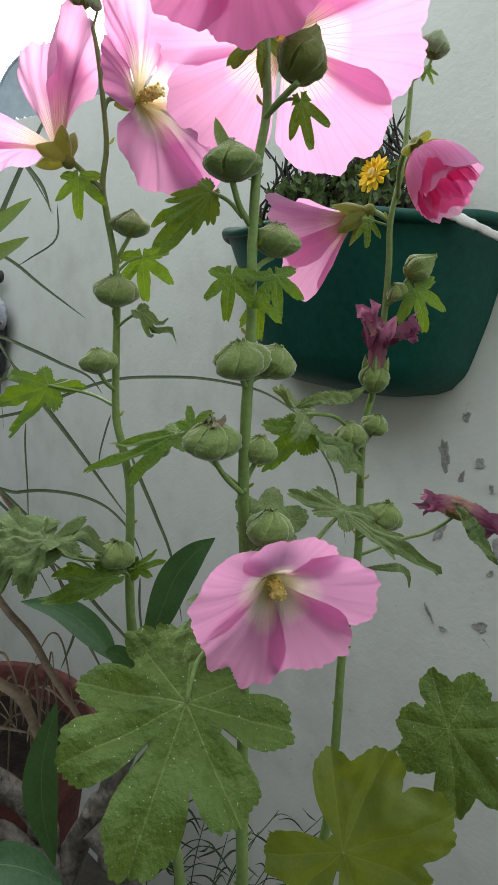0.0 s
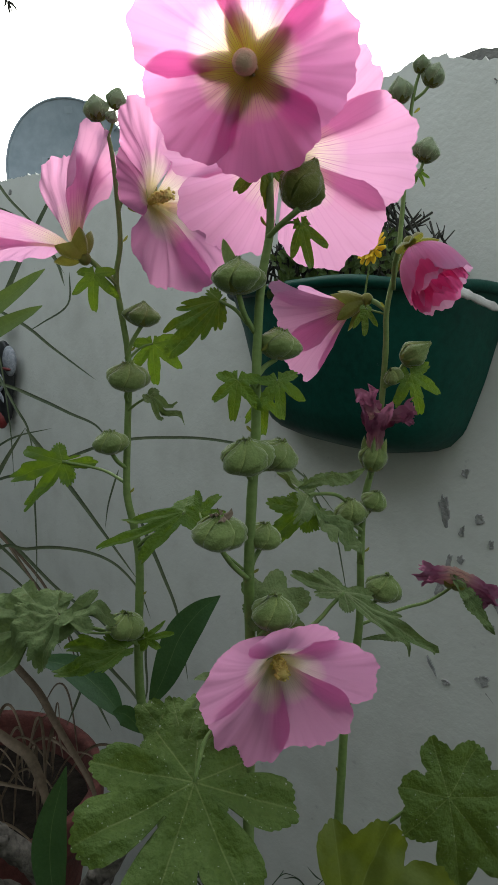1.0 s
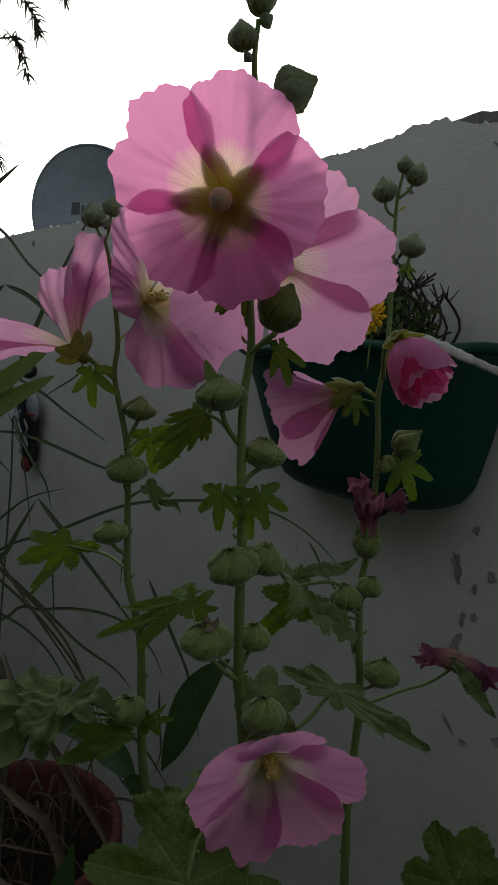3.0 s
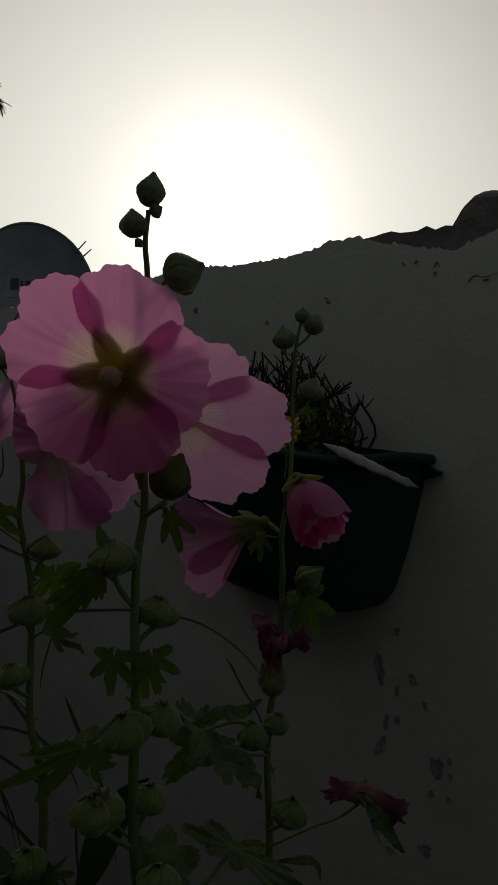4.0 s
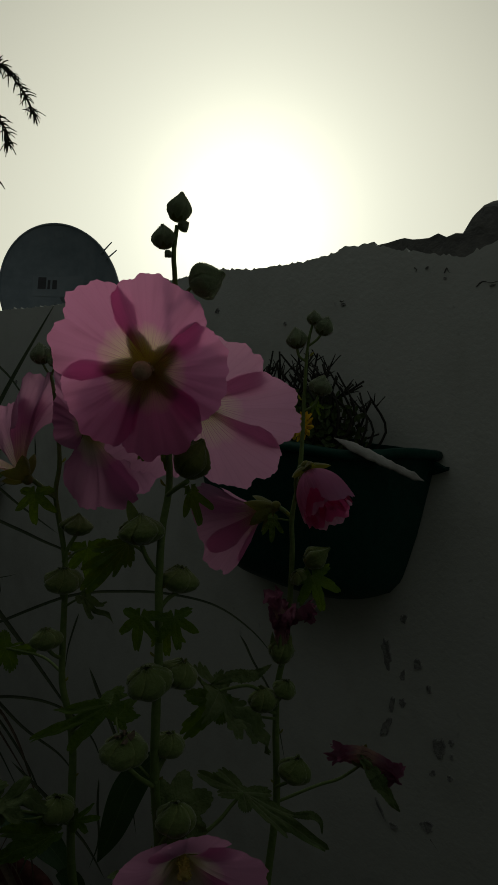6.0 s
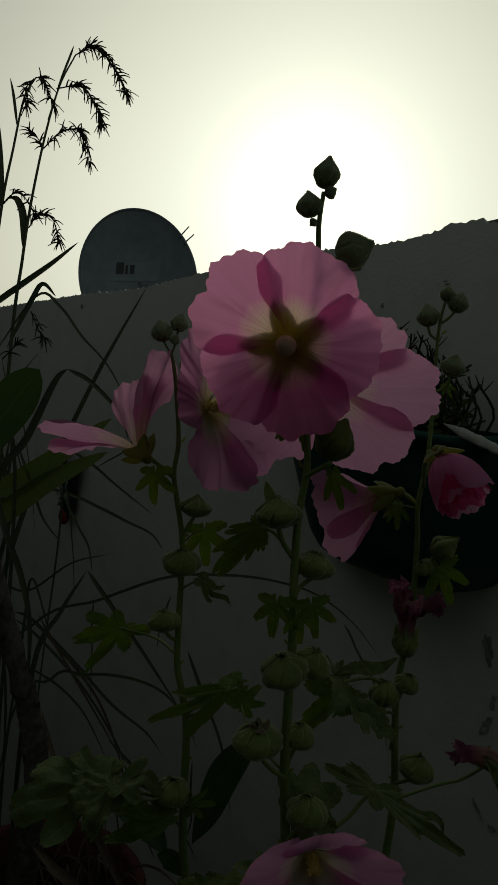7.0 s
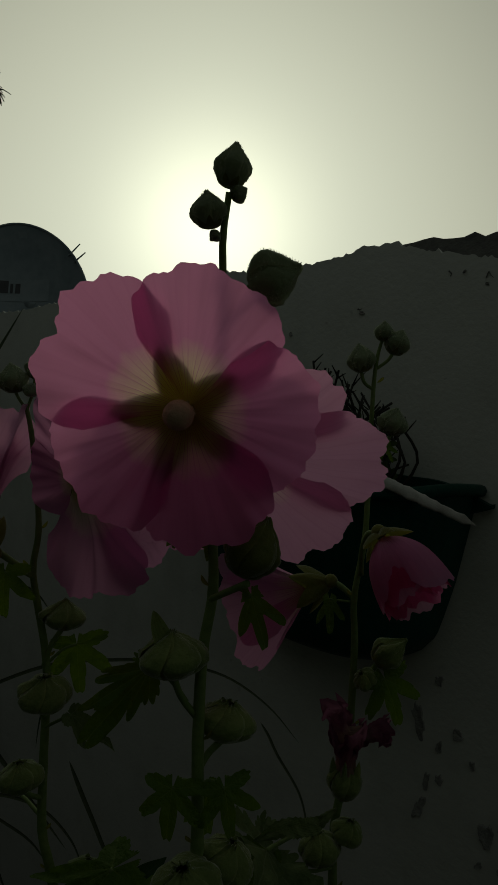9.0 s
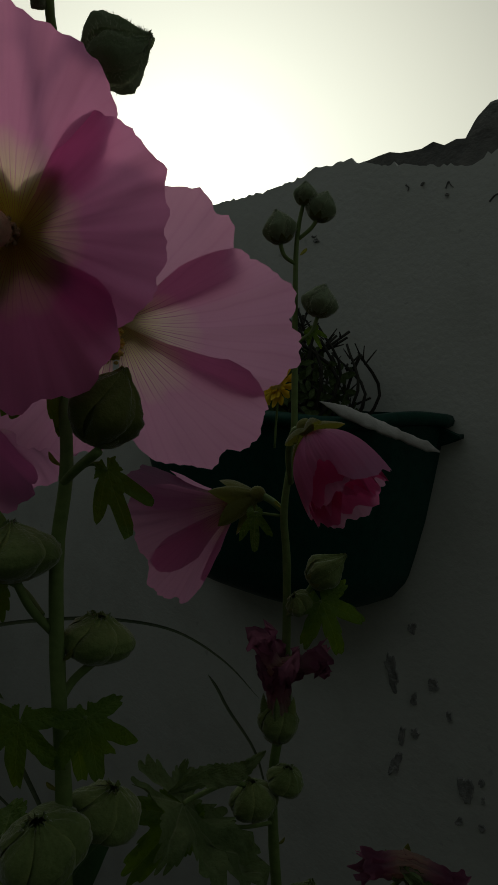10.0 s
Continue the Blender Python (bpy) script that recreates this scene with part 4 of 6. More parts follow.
for k, (s, z) in enumerate(((-1.055, 0.775), (-1.03, 0.80), (-1.08, 0.845), (-1.06, 0.825), (-1.05, 0.79), (-1.075, 0.805), (-1.035, 0.815), (-1.09, 0.87), (-1.065, 0.865), (-1.03, 0.84))):
    knob("mark", s, z, 0.0365, 0.005 + 0.002 * (k % 3), 0.003, 0.008 + 0.004 * (k % 4), "mark", "worn pale painted mark", 5.0 + k, 0.9 * (-1) ** k)

# ---- dish behind the wall ----
dish = thing("satellite_dish", (-0.70, 2.45, FOOT), "grey satellite dish on a pole behind the wall", "satellite dish")
DC, DN = Vector((-0.714, 2.303, 1.472)), Vector((-0.22, -1.0, 0.18)).normalized()
_, dx, dz = frame_of(DN, (-0.84, 0, 1))
bm = bmesh.new()


def dish_fn(back):
    def fn(i, j):
        a = 2 * math.pi * i
        r = 0.001 + j * 0.999
        dep = 0.055 * r * r
        return DC + (dx * math.cos(a) * 0.217 + dz * math.sin(a) * 0.278) * r + DN * (dep - 0.055 - back)
    return fn


grid(bm, dish_fn(0.0), 64, 12, True)
grid(bm, dish_fn(0.004), 64, 12, True)
part("reflector", bm, M["dish"], dish)
bm = bmesh.new()
tube(bm, [DC + dx * math.cos(a) * 0.217 + dz * math.sin(a) * 0.278 for a in [2 * math.pi * k / 36 for k in range(37)]], 0.004, 0.004, 6, 2)
part("rim", bm, M["dish"], dish)
bm = bmesh.new()
tube(bm, [DC - DN * 0.055, DC - DN * 0.13 - Vector((0, 0, 0.03)), Vector((-0.70, 2.46, 1.25)), Vector((-0.70, 2.46, FOOT))], 0.022, 0.024, 12, 4)
part("pole", bm, M["dish"], dish)
bm = bmesh.new()
tube(bm, [DC - dz * 0.265, DC - dz * 0.30 + DN * 0.22, DC - dz * 0.30 + DN * 0.36], 0.009, 0.008, 8, 4)
part("feed_arm", bm, M["dish"], dish)
_, lx, lz = frame_of(DN, (-0.06, 0, 1))
for k in (0.0, 0.022):
    bm = tube(bmesh.new(), [DC + lx * (0.150 + k) + lz * (0.135 - k), DC + lx * (0.188 + k) + lz * (0.178 - 1.4 * k)], 0.003, 0.002, 6, 2)
    part("clip", bm, M["dish"], dish)


def dish_patch(name, x0, z0, w, h, mat, lift):
    bm = bmesh.new()

    def fn(i, j):
        p = lx * (x0 + w * i) + lz * (z0 + h * j)
        rr = (p.dot(dx) / 0.217) ** 2 + (p.dot(dz) / 0.278) ** 2
        return DC + p + DN * (0.055 * rr - 0.055 + lift)

    grid(bm, fn, 6, 6)
    part(name, bm, M[mat], dish)


# plain bars in place of the maker's print on the dish
dish_patch("band", -0.130, 0.000, 0.20, 0.075, "dish_band", 0.0015)
dish_patch("print", -0.110, 0.028, 0.030, 0.044, "dish_dark", 0.003)
dish_patch("print", -0.074, 0.028, 0.010, 0.034, "dish_dark", 0.003)
dish_patch("print", -0.056, 0.028, 0.018, 0.034, "dish_dark", 0.003)
dish_patch("mark", -0.045, 0.212, 0.030, 0.020, "dish_band", 0.0015)

# ---- grasses, reeds and blades ----
def grass(name, points, width, material="grass", label="", category="grass", belly=0.25, group="grass blades by the wall"):
    """One long blade; its foot goes on down to the ground."""
    p = [Vector(q) for q in points]
    bm = blade(bmesh.new(), p, width, 0.6, 0.35, (0.2, -1, 0.1), True, belly)
    ob = part(name, bm, M[material], None)
    return tagged(ob, label, category, group)


DARK = "thin dark green grass blade against the wall"
TUFT = (-0.34, 0.78, FOOT)
grass("grass_blade", [TUFT, (-0.30, 0.68, 0.5), (-0.264, 0.62, 0.766), (-0.238, 0.62, 0.834), (-0.213, 0.62, 0.882)], 0.0028, label=DARK, belly=0.5)
grass("grass_blade", [(-0.213, 0.62, 0.882), (-0.184, 0.62, 0.848), (-0.150, 0.62, 0.808), (-0.095, 0.62, 0.740)], 0.0024, label="bent-over end of a dark grass blade", belly=0.2)
grass("grass_blade", [(-0.46, 0.74, FOOT), (-0.40, 0.70, 0.62), (-0.303, 0.700, 0.783), (-0.223, 0.700, 0.825), (-0.145, 0.700, 0.862), (-0.079, 0.700, 0.873), (-0.027, 0.700, 0.874), (0.025, 0.700, 0.865), (0.069, 0.700, 0.839), (0.102, 0.700, 0.805)], 0.0017, label="long arching dark grass stem before the wall", belly=0.4)
grass("grass_blade", [(-0.52, 0.96, FOOT), (-0.49, 0.95, 0.55), (-0.445, 0.950, 0.845), (-0.397, 0.950, 0.949), (-0.336, 0.950, 1.096), (-0.270, 0.950, 1.233)], 0.0042, label=DARK, belly=0.5)
grass("grass_blade", [(-0.54, 1.0, 1.10), (-0.46, 0.98, 1.205), (-0.406, 0.950, 1.188), (-0.368, 0.950, 1.146), (-0.324, 0.950, 1.106), (-0.285, 0.950, 1.049)], 0.0022, label=DARK, belly=0.3)
grass("grass_blade", [(-0.42, 0.70, FOOT), (-0.385, 0.66, 0.70), (-0.339, 0.650, 0.942), (-0.304, 0.650, 1.009), (-0.277, 0.650, 1.073), (-0.264, 0.650, 1.089)], 0.0042, label=DARK, belly=0.6)
grass("grass_blade", [(-0.264, 0.650, 1.089), (-0.236, 0.650, 1.077), (-0.202, 0.650, 1.047), (-0.19, 0.65, 1.02)], 0.0024, label="bent-over end of a dark grass blade", belly=0.2)
grass("grass_blade", [(-0.56, 1.2, 0.86), (-0.46, 1.16, 0.865), (-0.381, 1.150, 0.844), (-0.330, 1.150, 0.825), (-0.283, 1.150, 0.808), (-0.256, 1.150, 0.779)], 0.0030, label=DARK, belly=0.3)
grass("grass_blade", [(-0.38, 0.92, 0.93), (-0.334, 0.900, 0.867), (-0.313, 0.900, 0.835), (-0.303, 0.900, 0.794)], 0.0018, label=DARK)
grass("grass_blade", [(-0.46, 0.82, FOOT), (-0.42, 0.80, 0.60), (-0.390, 0.800, 0.878), (-0.361, 0.800, 0.916), (-0.327, 0.800, 0.984)], 0.0030, label=DARK, belly=0.5)
grass("grass_blade", [(-0.35, 0.64, 1.02), (-0.308, 0.620, 0.920), (-0.285, 0.620, 0.868), (-0.271, 0.620, 0.815), (-0.268, 0.62, 0.74)], 0.0034, label=DARK, belly=0.4)
grass("grass_blade", [(-0.409, 0.800, 0.806), (-0.359, 0.800, 0.789), (-0.299, 0.800, 0.835), (-0.246, 0.800, 0.854)], 0.0016, label=DARK)
grass("grass_blade", [(-0.34, 0.70, 1.0), (-0.317, 0.700, 0.952), (-0.300, 0.700, 0.913), (-0.275, 0.700, 0.886)], 0.0018, label=DARK)
grass("grass_blade", [(-0.217, 0.750, 1.041), (-0.217, 0.750, 1.005), (-0.245, 0.750, 0.982), (-0.261, 0.750, 0.971)], 0.0010, label=DARK)
grass("grass_blade", [(-0.32, 0.76, 1.0), (-0.265, 0.750, 0.977), (-0.231, 0.750, 0.954), (-0.180, 0.750, 0.922)], 0.0018, label=DARK)
grass("grass_blade", [(-0.38, 0.72, FOOT), (-0.33, 0.70, 0.60), (-0.274, 0.700, 0.722), (-0.236, 0.700, 0.732), (-0.205, 0.700, 0.737), (-0.166, 0.700, 0.735), (-0.134, 0.700, 0.723), (-0.107, 0.700, 0.696), (-0.092, 0.700, 0.664)], 0.0019, label="thin arching grass stem before the wall", belly=0.4)
grass("grass_blade", [(-0.105, 0.65, 0.80), (-0.092, 0.650, 0.772), (-0.075, 0.650, 0.737), (-0.056, 0.650, 0.693), (-0.04, 0.65, 0.62)], 0.0019, label=DARK)
grass("grass_blade", [(-0.264, 0.800, 0.790), (-0.264, 0.800, 0.760), (-0.260, 0.800, 0.708), (-0.257, 0.800, 0.640)], 0.0012, label=DARK)
grass("grass_blade", [(-0.160, 0.800, 0.81), (-0.165, 0.800, 0.791), (-0.171, 0.800, 0.762), (-0.173, 0.800, 0.732)], 0.0012, label=DARK)
grass("grass_blade", [(-0.34, 0.80, 0.76), (-0.310, 0.800, 0.718), (-0.279, 0.800, 0.676), (-0.248, 0.800, 0.634), (-0.21, 0.80, 0.58)], 0.0019, "straw", "dry straw-coloured grass blade")
grass("grass_blade", [(-0.36, 0.80, 0.69), (-0.316, 0.800, 0.672), (-0.286, 0.800, 0.653), (-0.259, 0.800, 0.625), (-0.22, 0.80, 0.56)], 0.0017, label=DARK)
grass("grass_blade", [(-0.20, 0.70, 0.66), (-0.157, 0.700, 0.623), (-0.133, 0.700, 0.598), (-0.105, 0.700, 0.569), (-0.08, 0.70, 0.53)], 0.0022, label=DARK)
grass("grass_blade", [(-0.165, 0.700, 0.58), (-0.170, 0.700, 0.559), (-0.182, 0.700, 0.522)], 0.0016, label=DARK)
grass("grass_blade", [(-0.165, 0.700, 0.58), (-0.151, 0.700, 0.561), (-0.129, 0.700, 0.521)], 0.0018, label=DARK)
grass("grass_blade", [(-0.096, 0.700, 0.65), (-0.095, 0.700, 0.616), (-0.091, 0.700, 0.575), (-0.10, 0.70, 0.54)], 0.0014, label=DARK)
grass("grass_blade", [(-0.42, 0.9, 0.72), (-0.392, 0.900, 0.713), (-0.325, 0.900, 0.661), (-0.258, 0.900, 0.601), (-0.202, 0.900, 0.566), (-0.174, 0.900, 0.536)], 0.0026, label=DARK)
grass("grass_blade", [(-0.41, 0.9, 0.72), (-0.373, 0.900, 0.698), (-0.286, 0.900, 0.614), (-0.243, 0.900, 0.533), (-0.22, 0.9, 0.46)], 0.0022, "straw", "dry straw-coloured grass blade")
grass("grass_blade", [(-0.42, 0.9, 0.71), (-0.381, 0.900, 0.688), (-0.304, 0.900, 0.620), (-0.238, 0.900, 0.530), (-0.21, 0.9, 0.45)], 0.0022, label=DARK)
grass("grass_blade", [(0.055, 0.6, 0.868), (0.062, 0.600, 0.858), (0.071, 0.600, 0.842), (0.091, 0.600, 0.812), (0.101, 0.600, 0.781), (0.111, 0.600, 0.744)], 0.0011, label=DARK)
BROADB = "broad pointed green reed leaf reaching over the wall's foot"
grass("reed_leaf", [(-0.52, 0.72, 0.72), (-0.399, 0.700, 0.915), (-0.344, 0.700, 0.947), (-0.285, 0.700, 0.990), (-0.227, 0.700, 1.038)], 0.0115, "oleander_light", BROADB, "leaf", 0.6, "reed leaves")
grass("reed_leaf", [(-0.50, 0.72, 0.70), (-0.391, 0.690, 0.884), (-0.345, 0.690, 0.915), (-0.29, 0.690, 0.960), (-0.225, 0.690, 1.000)], 0.0125, "oleander_light", BROADB, "leaf", 0.6, "reed leaves")

rr = random.Random(12)


def panicle(bm, points, spikelets, size):
    """A drooping flower head: short bristling spikelets along a thin rachis."""
    line = curve_through(points, 8)
    tube(bm, points, 0.0012, 0.0006, 5, 8)
    for k in range(spikelets):
        t = rr.uniform(0.05, 1) ** 0.8 * (len(line) - 1)
        q = line[int(t)]
        d = (line[min(int(t) + 1, len(line) - 1)] - line[max(int(t) - 1, 0)]).normalized()
        out = (d * rr.uniform(0.3, 1.0) + Vector((rr.uniform(-0.8, 0.8), rr.uniform(-0.8, 0.8), rr.uniform(-0.7, 0.7)))).normalized()
        le = size * rr.uniform(0.6, 1.2)
        tube(bm, [q, q + out * le * 0.5 + Vector((0, 0, 0.001)), q + out * le + Vector((0, 0, -0.003))], 0.0015, 0.0006, 4, 2)


def reed(foot, stem_points, heads, leaves):
    ob = thing("reed", foot, "tall dry reed with drooping feathery heads", "reed", "reeds by the wall")
    part("stem", tube(bmesh.new(), [foot] + stem_points, 0.0038, 0.0012, 7, 6), M["grass"], ob)
    for pts, n in heads:
        bm = bmesh.new()
        panicle(bm, pts, round(n * 1.4), 0.020)
        part("flower_head", bm, M["twig"], ob, "dark feathery seed head")
    for pts, w in leaves:
        part("leaf", blade(bmesh.new(), pts, w, 0.6, 0.35, (0.2, -1, 0.1), True, 0.35), M["grass"], ob)


reed((-0.55, 1.08, FOOT), [(-0.545, 1.06, 0.6), (-0.532, 1.050, 1.123), (-0.523, 1.050, 1.268), (-0.515, 1.050, 1.364), (-0.499, 1.050, 1.477), (-0.480, 1.050, 1.561), (-0.456, 1.05, 1.613)],
     [([(-0.456, 1.05, 1.613), (-0.428, 1.06, 1.632), (-0.395, 1.07, 1.602), (-0.366, 1.07, 1.555)], 75), ([(-0.487, 1.055, 1.560), (-0.446, 1.06, 1.567), (-0.419, 1.06, 1.536), (-0.403, 1.06, 1.502)], 60), ([(-0.503, 1.055, 1.460), (-0.475, 1.06, 1.492), (-0.440, 1.06, 1.493), (-0.420, 1.06, 1.438)], 50), ([(-0.518, 1.055, 1.328), (-0.504, 1.06, 1.353), (-0.478, 1.06, 1.345), (-0.462, 1.06, 1.303)], 34), ([(-0.503, 1.055, 1.460), (-0.515, 1.06, 1.478), (-0.535, 1.06, 1.495)], 14)],
     [([(-0.522, 1.05, 1.290), (-0.526, 1.05, 1.344), (-0.538, 1.05, 1.371), (-0.552, 1.05, 1.376)], 0.0065), ([(-0.62, 1.05, 1.14), (-0.568, 1.05, 1.193), (-0.515, 1.05, 1.235), (-0.468, 1.05, 1.272), (-0.426, 1.05, 1.309)], 0.0055), ([(-0.54, 1.05, 1.12), (-0.502, 1.05, 1.203), (-0.483, 1.05, 1.235), (-0.458, 1.05, 1.216)], 0.0045), ([(-0.484, 1.05, 1.555), (-0.466, 1.05, 1.608), (-0.460, 1.05, 1.628)], 0.002)])
reed((-0.60, 1.09, FOOT), [(-0.59, 1.06, 0.6), (-0.575, 1.05, 1.178), (-0.566, 1.05, 1.361), (-0.553, 1.05, 1.456), (-0.540, 1.05, 1.540), (-0.522, 1.05, 1.574)],
     [([(-0.522, 1.05, 1.574), (-0.510, 1.05, 1.572), (-0.495, 1.05, 1.545), (-0.483, 1.05, 1.524)], 30), ([(-0.525, 1.05, 1.572), (-0.538, 1.05, 1.555), (-0.536, 1.05, 1.522)], 26), ([(-0.566, 1.05, 1.362), (-0.537, 1.05, 1.386), (-0.504, 1.05, 1.346)], 22), ([(-0.477, 1.0, 1.183), (-0.460, 1.0, 1.152), (-0.449, 1.0, 1.140)], 18), ([(-0.520, 1.0, 1.101), (-0.502, 1.0, 1.121), (-0.495, 1.0, 1.131)], 8)],
     [([(-0.566, 1.05, 1.350), (-0.573, 1.05, 1.427), (-0.582, 1.05, 1.501)], 0.0055), ([(-0.548, 1.05, 1.490), (-0.558, 1.05, 1.540), (-0.567, 1.05, 1.572)], 0.0025)])
for k in range(9):
    x, h = rr.uniform(-0.72, -0.50), rr.uniform(0.75, 1.2)
    foot = (x, rr.uniform(0.85, 1.1), FOOT)
    grass("grass_blade", [foot, (x + 0.02, foot[1], h * 0.5), (x + rr.uniform(0.0, 0.08), foot[1] - 0.02, h * 0.85), (x + rr.uniform(0.02, 0.18), foot[1] - 0.04, h)], rr.uniform(0.002, 0.004), label=DARK, belly=0.4)


# a tangle of thin bent blades beside the reeds
for k in range(22):
    x, y = rr.uniform(-0.42, -0.31), rr.uniform(0.62, 0.80)
    h, lean = rr.uniform(0.72, 1.05), rr.uniform(-0.06, 0.03)
    drop = rr.uniform(0.03, 0.16)
    grass("grass_blade", [(x - 0.03, y, FOOT), (x - 0.015, y, h * 0.55), (x + lean * 0.4, y - 0.01, h * 0.9), (x + lean, y - 0.02, h), (x + lean * 1.5 + 0.015, y - 0.03, h - drop * 0.5), (x + lean * 1.8 + 0.02, y - 0.03, h - drop)], rr.uniform(0.0010, 0.0022), label="thin bent grass blade in a tangle by the reeds", belly=0.35)


def lance(name, points, width, label, material="oleander", flat=(0.1, -1, 0.15), belly=0.5):
    ob = part(name, blade(bmesh.new(), points, width, 0.9, 0.22, flat, True, belly), M[material], None)
    return tagged(ob, label, "leaf", "dark lance-shaped leaves")


lance("lance_leaf", [(-0.080, 0.65, 0.585), (-0.066, 0.645, 0.625), (-0.052, 0.645, 0.672), (-0.034, 0.645, 0.702), (-0.0135, 0.648, 0.721)], 0.0175, "broad dark green lance-shaped leaf standing upright", belly=0.5)
lance("lance_leaf", [(-0.200, 0.62, 0.645), (-0.159, 0.62, 0.641), (-0.124, 0.62, 0.617), (-0.100, 0.62, 0.588)], 0.0145, "dark green lance-shaped leaf lying over the pot", flat=(0.2, -0.8, 0.6), belly=0.55)
lance("lance_leaf", [(-0.110, 0.45, 0.655), (-0.119, 0.45, 0.604), (-0.118, 0.45, 0.560), (-0.107, 0.45, 0.510)], 0.0135, "dark green lance-shaped leaf hanging down")
lance("lance_leaf", [(-0.086, 0.40, 0.545), (-0.110, 0.40, 0.556), (-0.138, 0.40, 0.556), (-0.16, 0.40, 0.53)], 0.014, "green lance-shaped leaf low by the branch", flat=(0.0, -0.6, 0.8))
lance("lance_leaf", [(-0.07, 0.56, 0.615), (-0.084, 0.55, 0.638), (-0.098, 0.55, 0.640)], 0.010, "small dark green leaf")
lance("lance_leaf", [(-0.015, 0.5, 0.640), (-0.004, 0.5, 0.655), (0.008, 0.5, 0.642)], 0.010, "small dark green leaf")
ob = part("round_leaf", blade(bmesh.new(), [(-0.262, 0.45, 0.995), (-0.240, 0.45, 1.030), (-0.220, 0.45, 1.060), (-0.203, 0.448, 1.083)], 0.018, 0.55, 0.1, (0.1, -1, 0.1), True, 0.6), M["oleander"], None)
tagged(ob, "dark rounded leaf of a shrub near the camera", "leaf")

# ---- terracotta pot with dry straw, and gnarled wood ----
pot = thing("terracotta_pot", (-0.315, 0.80, FOOT), "red terracotta pot with dark soil and dry straw", "flower pot")
PC = Vector((-0.315, 0.80, -0.072))


def pot_wall(profile):
    def fn(i, j):
        a = 2 * math.pi * i
        r, z = lerp_line(j, tuple((p[0], p[1]) for p in profile)), lerp_line(j, tuple((p[0], p[2]) for p in profile))
        r *= 1 + 0.006 * noise.noise(Vector((math.cos(a) * 3, math.sin(a) * 3, j * 5)))
        return PC + Vector((math.cos(a) * r, math.sin(a) * r, z))
    return fn


bm = bmesh.new()
grid(bm, pot_wall(((0, 0.095, FOOT + 0.077), (0.45, 0.14, 0.385), (0.5, 0.152, 0.386), (0.55, 0.156, 0.40), (0.68, 0.156, 0.44), (0.72, 0.152, 0.446), (0.8, 0.142, 0.444), (1.0, 0.130, 0.36))), 64, 40, True)
part("shell", bm, M["terracotta"], pot)
bm = bmesh.new()
grid(bm, lambda i, j: PC + Vector((math.cos(6.2832 * i) * 0.135 * j, math.sin(6.2832 * i) * 0.135 * j, 0.395 + 0.012 * noise.noise(Vector((i * 9, j * 7, 3))))), 40, 10, True)
part("soil", bm, M["soil"], pot, "dark dry soil")

def straw(points, width, label="dry curled straw-coloured leaf on the pot"):
    ob = part("dry_leaf", blade(bmesh.new(), points, width, 0.5, 0.4, (0.3, -1, 0.3), True, 0.4), M["straw"], None)
    tagged(ob, label, "dry leaf", "dry leaves on the pot")


straw([(-0.30, 0.74, 0.66), (-0.255, 0.700, 0.607), (-0.217, 0.700, 0.562), (-0.194, 0.700, 0.523), (-0.152, 0.700, 0.455), (-0.14, 0.70, 0.42)], 0.0045)
straw([(-0.25, 0.62, 0.575), (-0.213, 0.600, 0.567), (-0.190, 0.600, 0.551), (-0.174, 0.600, 0.515), (-0.168, 0.600, 0.480)], 0.0055)
straw([(-0.25, 0.60, 0.52), (-0.212, 0.600, 0.517), (-0.177, 0.600, 0.513)], 0.002)
for k in range(26):
    x, y = rr.uniform(-0.36, -0.20), rr.uniform(0.68, 0.88)
    dx_, dz_ = rr.uniform(-0.05, 0.08), rr.uniform(0.05, 0.17)
    straw([(x, y, 0.335), (x + dx_ * 0.5, y - 0.01, 0.34 + dz_ * 0.8), (x + dx_, y - 0.02, 0.34 + dz_), (x + dx_ * 1.6, y - 0.03, 0.34 + dz_ * 0.7)], rr.uniform(0.001, 0.0025), "dry straw standing in the pot")


def branch(name, points, r0, r1, label):
    bm = tube(bmesh.new(), points, r0 * 0.62, r1 * 0.62, 16, 10, 0.10, 0.36)
    ob = tagged(part(name, bm, M["wood"], None), label, "branch", "gnarled wood by the pot")
    # knots where twigs have broken off
    for k in (1, 2):
        q, w = Vector(points[k]), r0 + (r1 - r0) * k / len(points)
        side = Vector((0.8 if k == 1 else -0.7, -0.75, 0.35)).normalized()
        part("knot", tube(bmesh.new(), [q + side * w * 0.35, q + side * w * 0.66, q + side * w * 0.86], w * 0.34, w * 0.16, 9, 4, 0.2, 0.4), M["wood"], ob)
    return ob


branch("gnarled_branch", [(-0.078, 0.58, 0.522), (-0.090, 0.58, 0.480), (-0.106, 0.58, 0.446), (-0.132, 0.58, 0.383), (-0.15, 0.57, 0.30), (-0.17, 0.57, FOOT)], 0.015, 0.026, "grey gnarled branch standing by the pot")
branch("gnarled_branch", [(-0.235, 0.555, 0.515), (-0.205, 0.56, 0.490), (-0.178, 0.57, 0.462), (-0.160, 0.575, 0.432), (-0.152, 0.58, 0.35), (-0.155, 0.58, FOOT)], 0.019, 0.018, "thick grey gnarled branch with knots")
branch("gnarled_branch", [(-0.245, 0.54, 0.470), (-0.205, 0.55, 0.438), (-0.175, 0.56, 0.412), (-0.145, 0.57, 0.380), (-0.135, 0.575, 0.30), (-0.14, 0.575, FOOT)], 0.024, 0.020, "rough grey branch with a broken end")
